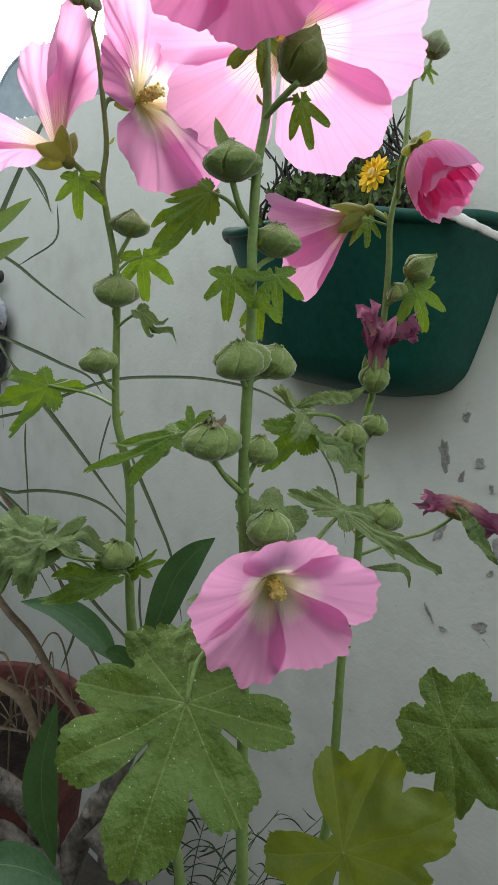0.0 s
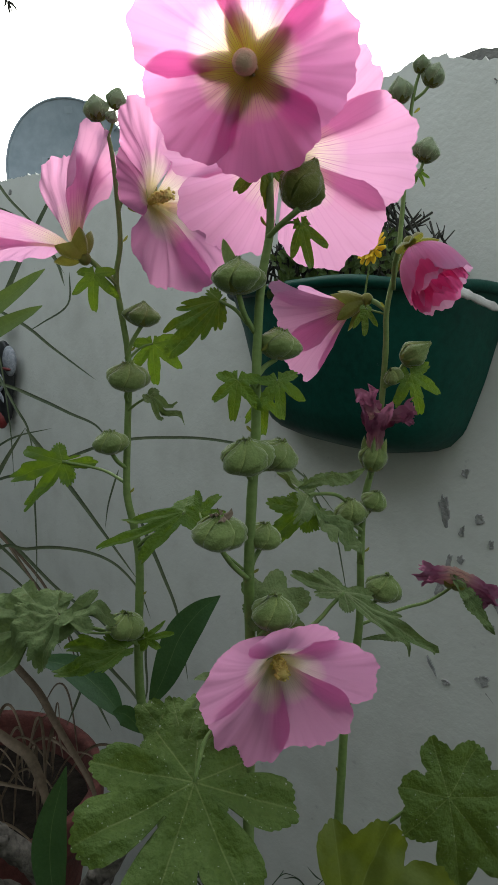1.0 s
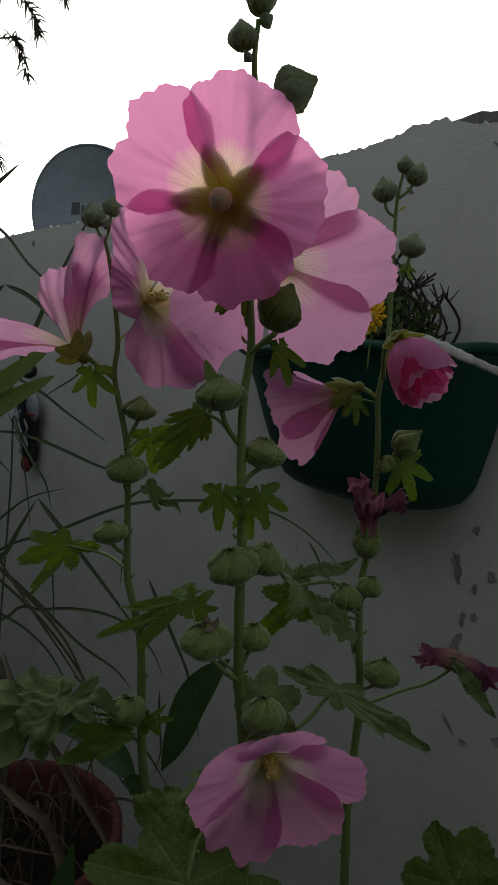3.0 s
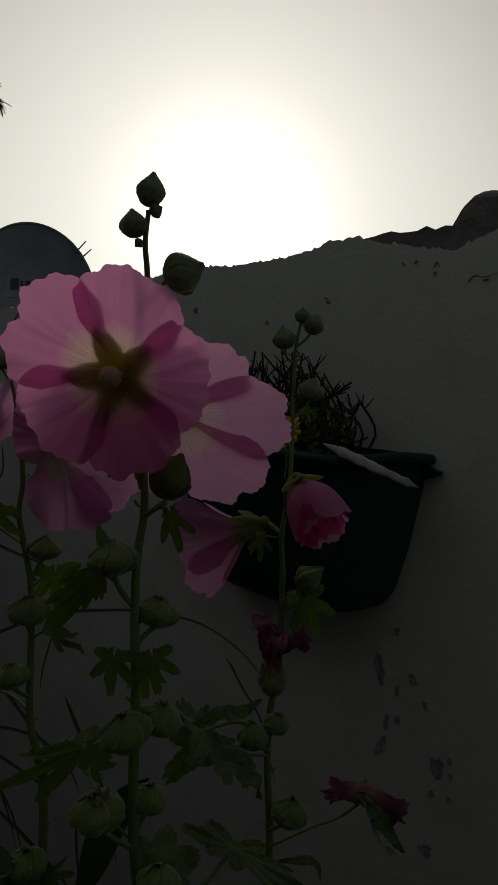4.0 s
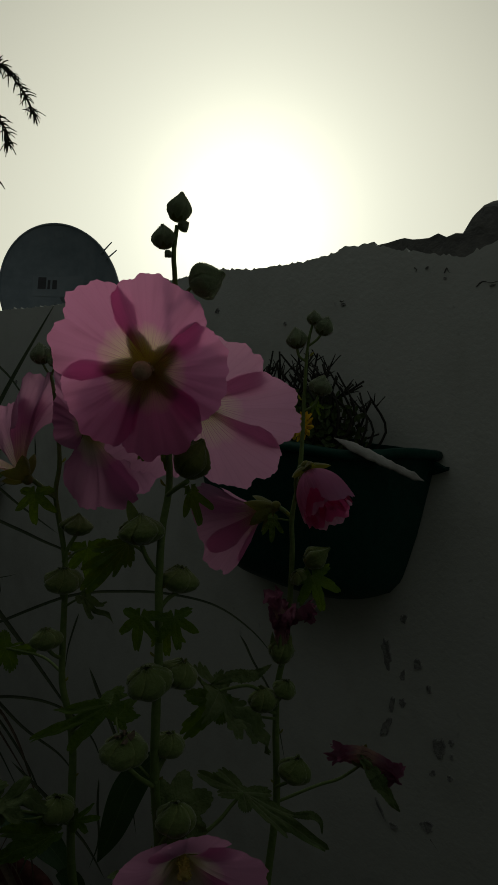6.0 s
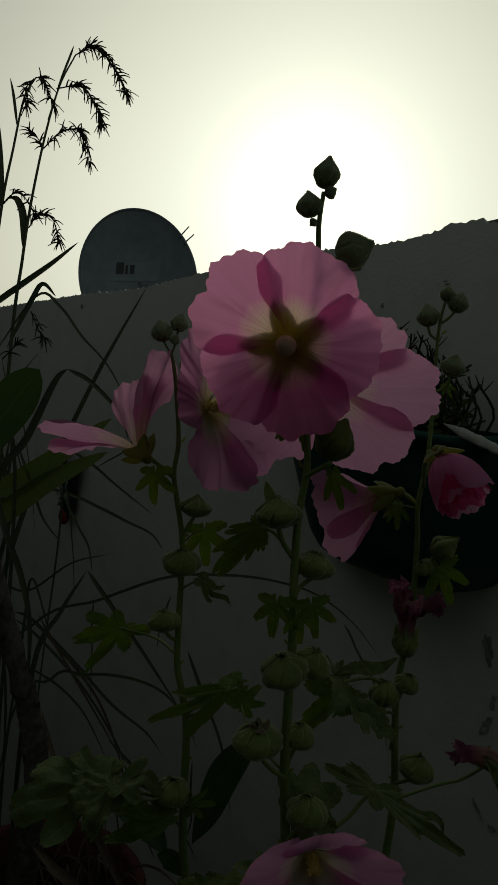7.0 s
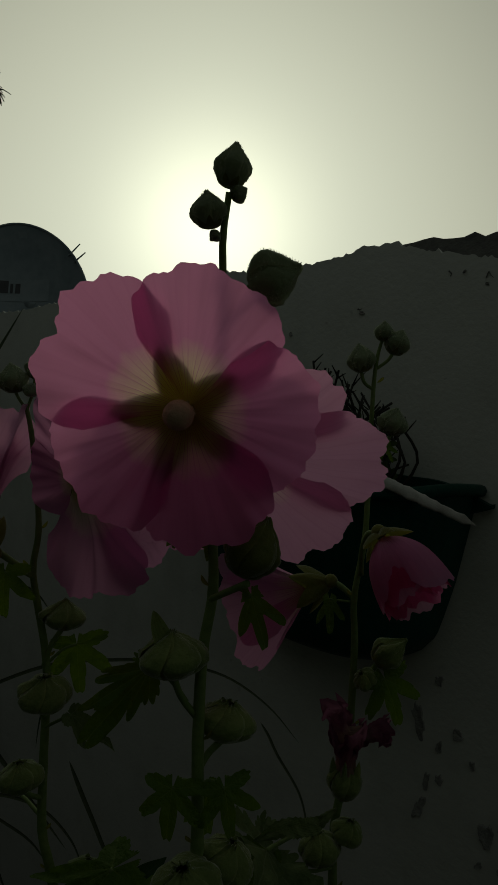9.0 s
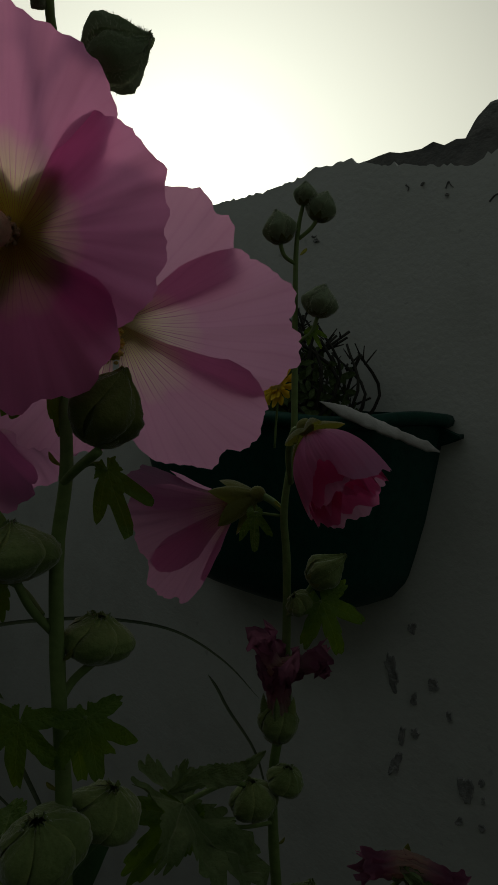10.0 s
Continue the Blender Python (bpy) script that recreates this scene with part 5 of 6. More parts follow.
branch("gnarled_branch", [(-0.104, 0.56, 0.445), (-0.081, 0.550, 0.425), (-0.062, 0.550, 0.36), (-0.05, 0.55, FOOT)], 0.016, 0.024, "grey gnarled branch standing by the pot")
branch("dark_trunk", [(-0.352, 0.62, 0.97), (-0.330, 0.62, 0.905), (-0.300, 0.62, 0.82), (-0.272, 0.62, 0.745), (-0.255, 0.62, 0.683), (-0.249, 0.62, 0.62), (-0.262, 0.63, 0.50), (-0.30, 0.65, FOOT)], 0.014, 0.024, "dark crooked trunk of a shrub by the pot")
for k in range(13):
    x = rr.uniform(-0.05, 0.06)
    foot = Vector((x, rr.uniform(0.50, 0.68), FOOT))
    lean, h = rr.uniform(-0.07, 0.09), rr.uniform(0.34, 0.50)
    line = curve_through([foot, foot + Vector((lean * 0.2, 0, (h - FOOT) * 0.5)), foot + Vector((lean * 0.6, 0, (h - FOOT) * 0.85)), foot + Vector((lean * 1.3, -0.01, h - FOOT))], 10)
    bm = tube(bmesh.new(), line, 0.0012, 0.0004, 5, 1)
    for q in range(9):
        i = rr.randrange(16, len(line) - 1)
        b, side = line[i], rr.choice((-1, 1))
        reach_ = rr.uniform(0.012, 0.035)
        blade(bm, [b, b + Vector((side * reach_ * 0.6, rr.uniform(-0.01, 0.01), reach_ * 0.6)), b + Vector((side * reach_ * 1.2, rr.uniform(-0.01, 0.01), reach_ * 0.7))], rr.uniform(0.0006, 0.0014), 0.7, 0.3)
    tagged(part("weed_stalk", bm, M["weed"], None), "thin dark green branching weed at the wall's foot", "weed", "weeds at the foot of the wall")

# ---- middle hollyhock ----
mid = thing("hollyhock", (0.05, 0.35, FOOT), "tall hollyhock with one large backlit pink flower and seed pods", "hollyhock", "hollyhocks before the wall")
MSTEM = [(0.062, 0.352, FOOT), (0.055, 0.348, 0.25), (0.042, 0.338, 0.52), (0.035, 0.332, 0.631), (0.032, 0.332, 0.664), (0.024, 0.341, 0.761), (0.020, 0.346, 0.812), (0.015, 0.336, 0.863), (0.013, 0.332, 0.905), (0.012, 0.332, 0.939), (0.009, 0.332, 0.980), (0.008, 0.332, 1.014), (0.010, 0.333, 1.040), (0.007, 0.339, 1.070), (0.005, 0.345, 1.11), (0.004, 0.335, 1.157), (0.003, 0.327, 1.174), (0.004, 0.325, 1.190)]
part("stem", tube(bmesh.new(), MSTEM, 0.0040, 0.0012, 12, 6, 0.06), M["stem"], mid)
flower(mid, (-0.0052, 0.327, 1.1085), (-0.12, -0.97, -0.16), 0.0575, 2, (56, 78), 47, "petal_main", (), seed=2.0, calyx=0.030, lap=0.035, ruffle=0.06, sizes=(0.98, 1, 1, 0.97, 0.91), notch=0.03, label="large pink flower lit from behind, its calyx showing through", claw=0.8, claw_end=0.9, root=0.42, anther="anther", sepal_phi=(57, 69), loose=0.15)
stalk(mid, [(0.006, 0.338, 1.075), (0.002, 0.341, 1.092), (-0.0045, 0.337, 1.106), (-0.0065, 0.329, 1.1085)], 0.0022, 0.0026)
pod(mid, (0.0046, 0.325, 1.1995), (0.12, 0, 1), 0.0068, 1.16, 0.5, 1.0, "bud", "pointed green bud at the stem tip", "bud")
pod(mid, (-0.003, 0.325, 1.1825), (-0.2, 0, 1), 0.0068, 0.95, 0.28, 2.0, "bud", "small round green bud", "bud")
pod(mid, (0.0075, 0.325, 1.190), (0.7, 0, 0.5), 0.0035, 0.9, 0.3, 3.0, "bud", "small round green bud", "bud")
pod(mid, (0.000, 0.326, 1.174), (-0.5, 0, -0.6), 0.0024, 0.9, 0.3, 3.5, "bud", "small round green bud", "bud")
pod(mid, (0.0225, 0.325, 1.1605), (0.9, -0.1, 0.42), 0.0102, 0.95, 0.3, 4.0, "bud", "plump green bud leaning out from the stem", "bud", False)
stalk(mid, [(0.004, 0.335, 1.143), (0.009, 0.332, 1.151), (0.0155, 0.328, 1.158)], 0.0014, 0.0014)
pod(mid, (0.0235, 0.321, 1.0585), (0.38, 0, 1), 0.0106, 1.12, 0.42, 4.0, "bud", "large olive flower bud with pointed sepals", "calyx")
stalk(mid, [(0.0095, 0.332, 1.036), (0.015, 0.324, 1.041), (0.0225, 0.316, 1.047)], 0.002, 0.002)
leaf(mid, (0.0245, 0.320, 1.0415), (0.0315, 0.316, 1.0205), (-0.1, -1, 0.1), THREE, 0.2, "leaf", 0.3, 0.1, 0.06, 0.08, 5.0, [(0.011, 0.331, 1.037), (0.018, 0.326, 1.0425)], "narrow three-fingered green leaf", 26, nr=8, nt=100)
leaf(mid, (0.0043, 0.337, 1.0713), (-0.0073, 0.325, 1.0567), (0.1, -0.95, 0.2), FIG, 0.26, "leaf", 0.3, 0.15, 0.10, 0.12, 5.4, None, "small olive-green leaf behind the stem", 24, nr=8, nt=120)
for k, (at, ax, r, foot) in enumerate((((-0.003, 0.325, 1.015), (-0.1, 0, 1), 0.0128, (0.007, 0.332, 0.990)), ((0.0195, 0.340, 0.984), (0.1, 0, 1), 0.0108, (0.0095, 0.332, 0.967)), ((0.009, 0.322, 0.928), (-0.2, -0.3, 1), 0.0125, (0.013, 0.332, 0.915)), ((0.0235, 0.340, 0.927), (0.3, 0, 1), 0.0115, (0.0135, 0.333, 0.918)), ((-0.001, 0.315, 0.890), (-0.1, -0.1, 1), 0.0128, (0.0145, 0.332, 0.862)), ((0.0205, 0.342, 0.882), (0.1, 0, 1), 0.0100, (0.0155, 0.333, 0.862)), ((0.030, 0.328, 0.845), (0.0, 0, 1), 0.0112, (0.021, 0.332, 0.825)))):
    hull = pod(mid, at, ax, r, 0.68 if k != 6 else 0.82, 0.35 if k == 0 else 0.10, 6.0 + k)
    if k == 0:
        part("sepal", lobe(bmesh.new(), Vector(at) + Vector((-0.002, -0.003, 0.004)), (-0.35, -0.1, 1), 0.015, 200, 24, -6, 0.0042, 0.001, 0.2, 2.0), M["pod"], hull, "sepal standing up like a horn")
    f, a = Vector(foot), Vector(at) - Vector(ax).normalized() * r * 0.6
    stalk(mid, [f, f.lerp(a, 0.5) + (a - f).cross(Vector((0, 1, 0))).normalized() * 0.0012, a], 0.0021, 0.0019)
# dry pink shreds on the lower pod
bm = bmesh.new()
for k in range(4):
    fan(bm, (-0.001, 0.313, 0.8985), (0.1, -0.3, 1), 0.007, 90 * k, 20, 110, 30, petal_shape(k, 0), 0.2, 0.3, 0.002, k, 8, 6)
part("shred", bm, M["straw"], mid, "dry brown petal shreds")
leaf(mid, (-0.0125, 0.340, 1.0043), (-0.0370, 0.326, 0.9735), (0.2, -0.9, 0.3), ((0, 1.0, 0.13), (17, 0.78, 0.085), (38, 0.52, 0.09), (-16, 0.56, 0.085), (-42, 0.34, 0.10), (95, 0.2, 0.1)), 0.12, "leaf", 0.15, 0.3, 0.16, 0.14, 7.0, [(0.0032, 0.335, 0.9936), (-0.004, 0.339, 1.0005)], "jagged green hollyhock leaf", 24, nr=10, nt=240)
leaf(mid, (0.001, 0.321, 0.9665), (-0.001, 0.316, 0.946), (-0.2, -1, 0.1), FIG, 0.3, "leaf", 0.3, 0.12, 0.09, 0.08, 8.0, [(0.009, 0.331, 0.962), (0.005, 0.325, 0.968)], "small drooping lobed leaf", 30, nr=8, nt=100)
leaf(mid, (0.0205, 0.321, 0.968), (0.0255, 0.316, 0.950), (0.2, -1, 0.1), FIG, 0.3, "leaf", 0.3, 0.12, 0.09, 0.08, 9.0, [(0.010, 0.331, 0.962), (0.015, 0.325, 0.9685)], "small drooping lobed leaf", 30, nr=8, nt=100)
leaf(mid, (0.0140, 0.337, 0.958), (0.0165, 0.336, 0.937), (0.1, -1, 0.1), THREE, 0.3, "leaf", 0.3, 0.12, 0.09, 0.08, 9.5, None, "small drooping lobed leaf", 30, nr=8, nt=100, width=1.2)
leaf(mid, (-0.016, 0.362, 0.8865), (-0.006, 0.37, 0.899), (0.2, -0.6, 0.8), FIG, 0.3, "leaf", 0.3, 0.1, 0.09, 0.1, 10.0, [(0.012, 0.334, 0.866), (-0.006, 0.345, 0.876), (-0.014, 0.356, 0.8845)], "lobed green hollyhock leaf", 36)
flower(mid, (0.034, 0.346, 0.8145), (0.22, -0.88, -0.22), 0.058, 20, (38, 72), 48, "petal", (0, 0, 0, 0, 0), seed=3.0, calyx=0.02, ruffle=0.022, claw=0.82, claw_end=0.8, calm=1.1, label="open pink flower with a yellow-green throat")
stalk(mid, [(0.020, 0.345, 0.805), (0.026, 0.352, 0.806), (0.0325, 0.349, 0.814)], 0.0022, 0.002)
leaf(mid, (-0.0029, 0.305, 0.7607), (-0.0187, 0.2481, 0.7123), (0.08, -0.66, 0.75), ((0, 1.0, 0.40), (47, 0.86, 0.37), (83, 0.71, 0.32), (122, 0.43, 0.40), (-130, 0.36, 0.40), (-96, 0.72, 0.37), (-45, 0.80, 0.42), (165, 0.22, 0.5)), 0.36, "leaf_big", 0.10, 0.2, 0.028, 0.08, 11.0, [(0.027, 0.332, 0.735), (0.012, 0.330, 0.775), (0.001, 0.318, 0.778)], "broad lobed green leaf with pale veins and white specks", 96, nr=20, nt=560, reach=176, club=True)
leaf(mid, (-0.0132, 0.350, 0.746), (-0.0435, 0.3675, 0.7648), (0.05, -0.72, 0.75), ((0, 1.0, 0.42), (29, 0.86, 0.36), (59, 0.92, 0.42), (106, 0.72, 0.5), (-40, 0.66, 0.45), (-100, 0.5, 0.5)), 0.5, "leaf_big", 0.2, 0.12, 0.03, 0.1, 12.0, [(0.027, 0.333, 0.74), (0.006, 0.338, 0.750)], "broad lobed green leaf", 70, nr=14, nt=300, club=True)
leaf(mid, (0.012, 0.338, 0.800), (-0.008, 0.322, 0.795), (0.0, -0.6, 0.9), FIG, 0.4, "leaf_dusty", 0.3, 0.1, 0.04, 0.1, 13.0, None, "small dusty green leaf", 40, nr=8, nt=100)
leaf(mid, (0.026, 0.340, 0.842), (0.050, 0.345, 0.852), (0.1, -0.8, 0.5), BROAD, 0.45, "leaf_dusty", 0.3, 0.1, 0.04, 0.12, 14.0, None, "small dusty green leaf", 40, nr=8, nt=120)

# ---- left hollyhock ----
lef = thing("hollyhock", (0.03, 0.42, FOOT), "slender hollyhock with pale pink trumpet flowers and seed pods", "hollyhock", "hollyhocks before the wall")
LSTEM = [(0.035, 0.42, FOOT), (0.015, 0.43, 0.3), (-0.007, 0.435, 0.524), (-0.027, 0.435, 0.601), (-0.046, 0.435, 0.691), (-0.055, 0.435, 0.729), (-0.059, 0.435, 0.774), (-0.060, 0.435, 0.803), (-0.062, 0.435, 0.830), (-0.067, 0.435, 0.853), (-0.073, 0.435, 0.875), (-0.075, 0.435, 0.910), (-0.076, 0.435, 0.943), (-0.078, 0.435, 0.970), (-0.085, 0.435, 1.000), (-0.0885, 0.435, 1.018), (-0.087, 0.435, 1.039), (-0.0905, 0.435, 1.066), (-0.095, 0.435, 1.092), (-0.099, 0.435, 1.106)]
part("stem", tube(bmesh.new(), LSTEM, 0.0040, 0.0012, 12, 6, 0.07), M["stem"], lef)
pod(lef, (-0.1062, 0.434, 1.1185), (-0.25, 0, 1), 0.0078, 0.95, 0.3, 1.2, "bud", "pointed green bud at the stem tip", "bud")
pod(lef, (-0.0945, 0.436, 1.1255), (0.25, 0, 1), 0.0062, 1.0, 0.35, 2.2, "bud", "pointed green bud at the stem tip", "bud")
pod(lef, (-0.0955, 0.430, 1.1135), (0.5, -0.3, 0.8), 0.004, 0.9, 0.3, 3.2, "bud", "small round green bud", "bud")
pod(lef, (-0.0855, 0.447, 1.093), (0.5, 0.2, 0.8), 0.0088, 0.9, 0.28, 3.4, "bud", "round green bud")
stalk(lef, [(-0.093, 0.435, 1.078), (-0.090, 0.442, 1.082), (-0.0875, 0.446, 1.087)], 0.0016, 0.0014)
stalk(lef, [(-0.098, 0.435, 1.103), (-0.102, 0.434, 1.108), (-0.105, 0.434, 1.113)], 0.0012, 0.0012)
stalk(lef, [(-0.098, 0.435, 1.103), (-0.096, 0.436, 1.112), (-0.0952, 0.436, 1.120)], 0.0012, 0.0012)
flower(lef, (-0.109, 0.425, 1.029), (-0.72, 0.10, 0.66), 0.076, 90, (26, 60), 41, "petal_pale", (22, 8, 4, -8, 8), sizes=(0.96, 0.92, 1.02, 1.0, 0.86), turns=(-4, -34, 22, -4, 46), claw=1.5, claw_end=0.6, seed=4.0, column=False, calyx=0.0225, ruffle=0.10, lap=0.05, label="pale pink trumpet flower seen from the side", sepal_phi=(82, 16), root=0.6)
stalk(lef, [(-0.0875, 0.435, 1.014), (-0.096, 0.430, 1.0205), (-0.107, 0.4255, 1.029)], 0.0022, 0.0026)
flower(lef, (-0.071, 0.436, 1.066), (0.80, -0.55, 0.22), 0.062, 23, (52, 86), 46, "petal", turns=(0, 12, 6, 26, 10), sizes=(1, 0.95, 0.74, 1.06, 1.1), seed=5.0, calyx=0.02, ruffle=0.09, claw=0.8, claw_end=0.8, label="pink flower turned sideways with a yellow throat")
stalk(lef, [(-0.0895, 0.435, 1.058), (-0.088, 0.439, 1.066), (-0.080, 0.441, 1.068), (-0.071, 0.437, 1.0665)], 0.0020, 0.0022)
leaf(lef, (-0.099, 0.421, 1.018), (-0.098, 0.414, 0.996), (0.0, -1, 0.1), FIG, 0.28, "leaf", 0.3, 0.12, 0.06, 0.08, 1.5, [(-0.088, 0.434, 1.013), (-0.093, 0.425, 1.018)], "small drooping lobed leaf", 26, nr=8, nt=100)
for k, (at, ax, r, foot) in enumerate((((-0.069, 0.430, 0.995), (0.05, 0, 1), 0.0118, (-0.0785, 0.434, 0.966)), ((-0.0745, 0.424, 0.954), (0.0, -0.2, 1), 0.0130, (-0.076, 0.433, 0.938)), ((-0.0825, 0.420, 0.911), (-0.15, -0.1, 1), 0.0108, (-0.0745, 0.434, 0.893)), ((-0.0655, 0.420, 0.786), (0, -0.1, 1), 0.0125, (-0.059, 0.433, 0.768)), ((-0.046, 0.424, 0.8595), (0.2, 0, 1), 0.0100, (-0.064, 0.434, 0.838)))):
    pod(lef, at, ax, r, 0.68, 0.5 if k == 0 else 0.12, 16.0 + k)
    f, a = Vector(foot), Vector(at) - Vector(ax).normalized() * r * 0.6
    stalk(lef, [f, f.lerp(a, 0.5) + (a - f).cross(Vector((0, 1, 0))).normalized() * 0.0012, a], 0.0021, 0.0019)
leaf(lef, (-0.0625, 0.438, 0.9775), (-0.058, 0.430, 0.951), (0.1, -1, 0.15), FIG, 0.26, "leaf", 0.25, 0.12, 0.06, 0.08, 2.5, [(-0.0775, 0.435, 0.966), (-0.070, 0.436, 0.974)], "lobed green hollyhock leaf", 30, nr=9, nt=120)
leaf(lef, (-0.060, 0.425, 0.9440), (-0.033, 0.418, 0.929), (0.2, -0.7, 0.6), NARROW, 0.12, "leaf_dusty", 0.1, 0.3, 0.10, 0.3, 3.5, [(-0.0755, 0.434, 0.932), (-0.068, 0.428, 0.9385)], "withered curled grey-green leaf", 30, nr=8, nt=100, width=0.6)
leaf(lef, (-0.1245, 0.455, 0.8888), (-0.1694, 0.4548, 0.8714), (-0.15, -1, 0.4), ((0, 1.0, 0.125), (-36, 0.92, 0.115), (32, 0.80, 0.10), (82, 0.32, 0.12), (-164, 0.54, 0.10), (-95, 0.38, 0.14)), 0.15, "leaf", 0.12, 0.2, 0.12, 0.12, 4.5, [(-0.0745, 0.436, 0.882), (-0.095, 0.452, 0.886)], "bright green five-fingered leaf", 42, nr=12, nt=260, reach=178)
leaf(lef, (-0.030, 0.410, 0.873), (-0.088, 0.398, 0.846), (0.1, -0.65, 0.8), FIG, 0.30, "leaf", 0.12, 0.16, 0.09, 0.06, 5.5, [(-0.0625, 0.434, 0.837), (-0.045, 0.418, 0.851), (-0.033, 0.411, 0.868)], "pointed green hollyhock leaf", 36, width=0.42)
leaf(lef, (-0.101, 0.385, 0.8056), (-0.1068, 0.3605, 0.7869), (-0.05, -0.6, 0.8), ((0, 1.0, 0.5), (44, 1.03, 0.46), (89, 0.95, 0.5), (130, 0.6, 0.4)), 0.35, "leaf_dusty", 0.25, 0.25, 0.05, 0.26, 6.5, [(-0.0585, 0.433, 0.782), (-0.078, 0.405, 0.787), (-0.096, 0.388, 0.798)], "crinkled dusty green leaf", 60, nr=16, nt=240, reach=150, club=True)
leaf(lef, (-0.110, 0.390, 0.802), (-0.176, 0.380, 0.778), (-0.15, -0.7, 0.7), ((0, 1.0, 0.30), (28, 0.80, 0.30), (-30, 0.72, 0.30), (60, 0.45, 0.3)), 0.36, "leaf_dusty", 0.15, 0.25, 0.04, 0.16, 6.2, [(-0.0585, 0.434, 0.770), (-0.085, 0.415, 0.785)], "large crinkled dusty green leaf held level", 56, nr=16, nt=240, reach=150, club=True)
leaf(lef, (-0.1005, 0.387, 0.8058), (-0.066, 0.402, 0.8055), (0.0, -0.45, 0.9), ((0, 1.0, 0.30), (-35, 0.8, 0.3), (35, 0.6, 0.35), (-75, 0.5, 0.3)), 0.3, "leaf_dusty", 0.1, 0.2, 0.07, 0.2, 6.8, None, "crinkled dusty green leaf", 60, nr=12, nt=180, reach=120, club=True)
leaf(lef, (-0.0617, 0.405, 0.7779), (-0.1054, 0.386, 0.7645), (0.0, -0.6, 0.85), ((0, 1.0, 0.13), (27, 0.86, 0.13), (-16, 0.52, 0.12), (60, 0.4, 0.13)), 0.15, "leaf", 0.1, 0.2, 0.11, 0.12, 7.5, [(-0.059, 0.433, 0.778)], "pointed green hollyhock leaf", 40, nr=12, nt=200)
leaf(lef, (-0.052, 0.420, 0.779), (-0.031, 0.408, 0.791), (0.0, -0.7, 0.7), FIG, 0.34, "leaf", 0.1, 0.16, 0.09, 0.1, 8.5, [(-0.0585, 0.433, 0.776)], "small green leaf", 30, width=0.6, nr=8, nt=100)

# ---- right hollyhock ----
rig = thing("hollyhock", (0.10, 0.46, FOOT), "hollyhock with a half-open deep pink flower and withered blooms", "hollyhock", "hollyhocks before the wall")
RSTEM = [(0.085, 0.46, FOOT), (0.090, 0.455, 0.3), (0.095, 0.446, 0.506), (0.098, 0.445, 0.558), (0.099, 0.445, 0.588), (0.098, 0.445, 0.636), (0.096, 0.445, 0.677), (0.094, 0.445, 0.722), (0.096, 0.445, 0.778), (0.095, 0.445, 0.807), (0.091, 0.445, 0.846), (0.089, 0.445, 0.881), (0.092, 0.445, 0.910), (0.093, 0.445, 0.940), (0.0915, 0.445, 0.986), (0.089, 0.445, 1.013), (0.092, 0.445, 1.045), (0.0915, 0.445, 1.075), (0.0905, 0.445, 1.10), (0.0895, 0.445, 1.133), (0.0902, 0.445, 1.148), (0.0918, 0.444, 1.158)]
part("stem", tube(bmesh.new(), RSTEM, 0.0042, 0.0009, 12, 6, 0.07), M["stem"], rig)
pod(rig, (0.1005, 0.444, 1.1568), (0.35, 0, 1), 0.0072, 0.95, 0.3, 1.3, "bud", "round green bud edged with light", "bud")
pod(rig, (0.0812, 0.444, 1.1462), (-0.25, 0, 1), 0.0078, 0.95, 0.3, 2.3, "bud", "round green bud edged with light", "bud")
pod(rig, (0.0925, 0.444, 1.1625), (0.0, 0, 1), 0.0055, 0.95, 0.3, 2.6, "bud", "small green bud at the stem tip", "bud")
pod(rig, (0.1018, 0.444, 1.1125), (0.25, 0, 1), 0.0085, 0.85, 0.26, 3.3, "bud", "round green bud edged with light", "bud")
stalk(rig, [(0.0905, 0.445, 1.142), (0.096, 0.444, 1.147), (0.099, 0.444, 1.152)], 0.0014, 0.0014)
stalk(rig, [(0.090, 0.445, 1.130), (0.084, 0.444, 1.1335), (0.0815, 0.444, 1.140)], 0.0014, 0.0014)
stalk(rig, [(0.0908, 0.445, 1.093), (0.098, 0.444, 1.098), (0.101, 0.444, 1.106)], 0.0016, 0.0014)
leaf(rig, (0.098, 0.444, 1.100), (0.103, 0.438, 1.0905), (0, -1, 0), NARROW, 0.2, "leaf", 0.3, 0.1, 0.09, 0.1, 1.7, None, "tiny green leaf", 16, nr=6, nt=60)
cup = flower(rig, (0.0965, 0.424, 1.0510), (0.43, -0.56, -0.70), 0.045, 12, (66, -24), 64, "petal_cup", (0, 5, -3, 4, 2), seed=6.0, calyx=0.019, ruffle=0.055, lap=0.07, label="half-open deep pink cup-shaped flower", sepal_phi=(88, 30), column=False, claw_end=0.3, claw=0.7, calm=0.5, lip=0.07, notch=0.02)
for k in range(4):
    part("petal", fan(bmesh.new(), (0.0975, 0.4225, 1.0485), (0.43, -0.56, -0.70), 0.040, 66 + 90 * k, 62, -12, 70, petal_shape(k + 3.3, 0.0, 0.8), 0.12, 0.10, 0, k + 2.2, lip=0.04), M["petal_deep"], cup, "deep pink inner petal")
stalk(rig, [(0.0915, 0.444, 1.026), (0.089, 0.436, 1.041), (0.0905, 0.430, 1.0515), (0.0950, 0.4265, 1.0515)], 0.0022, 0.0024)
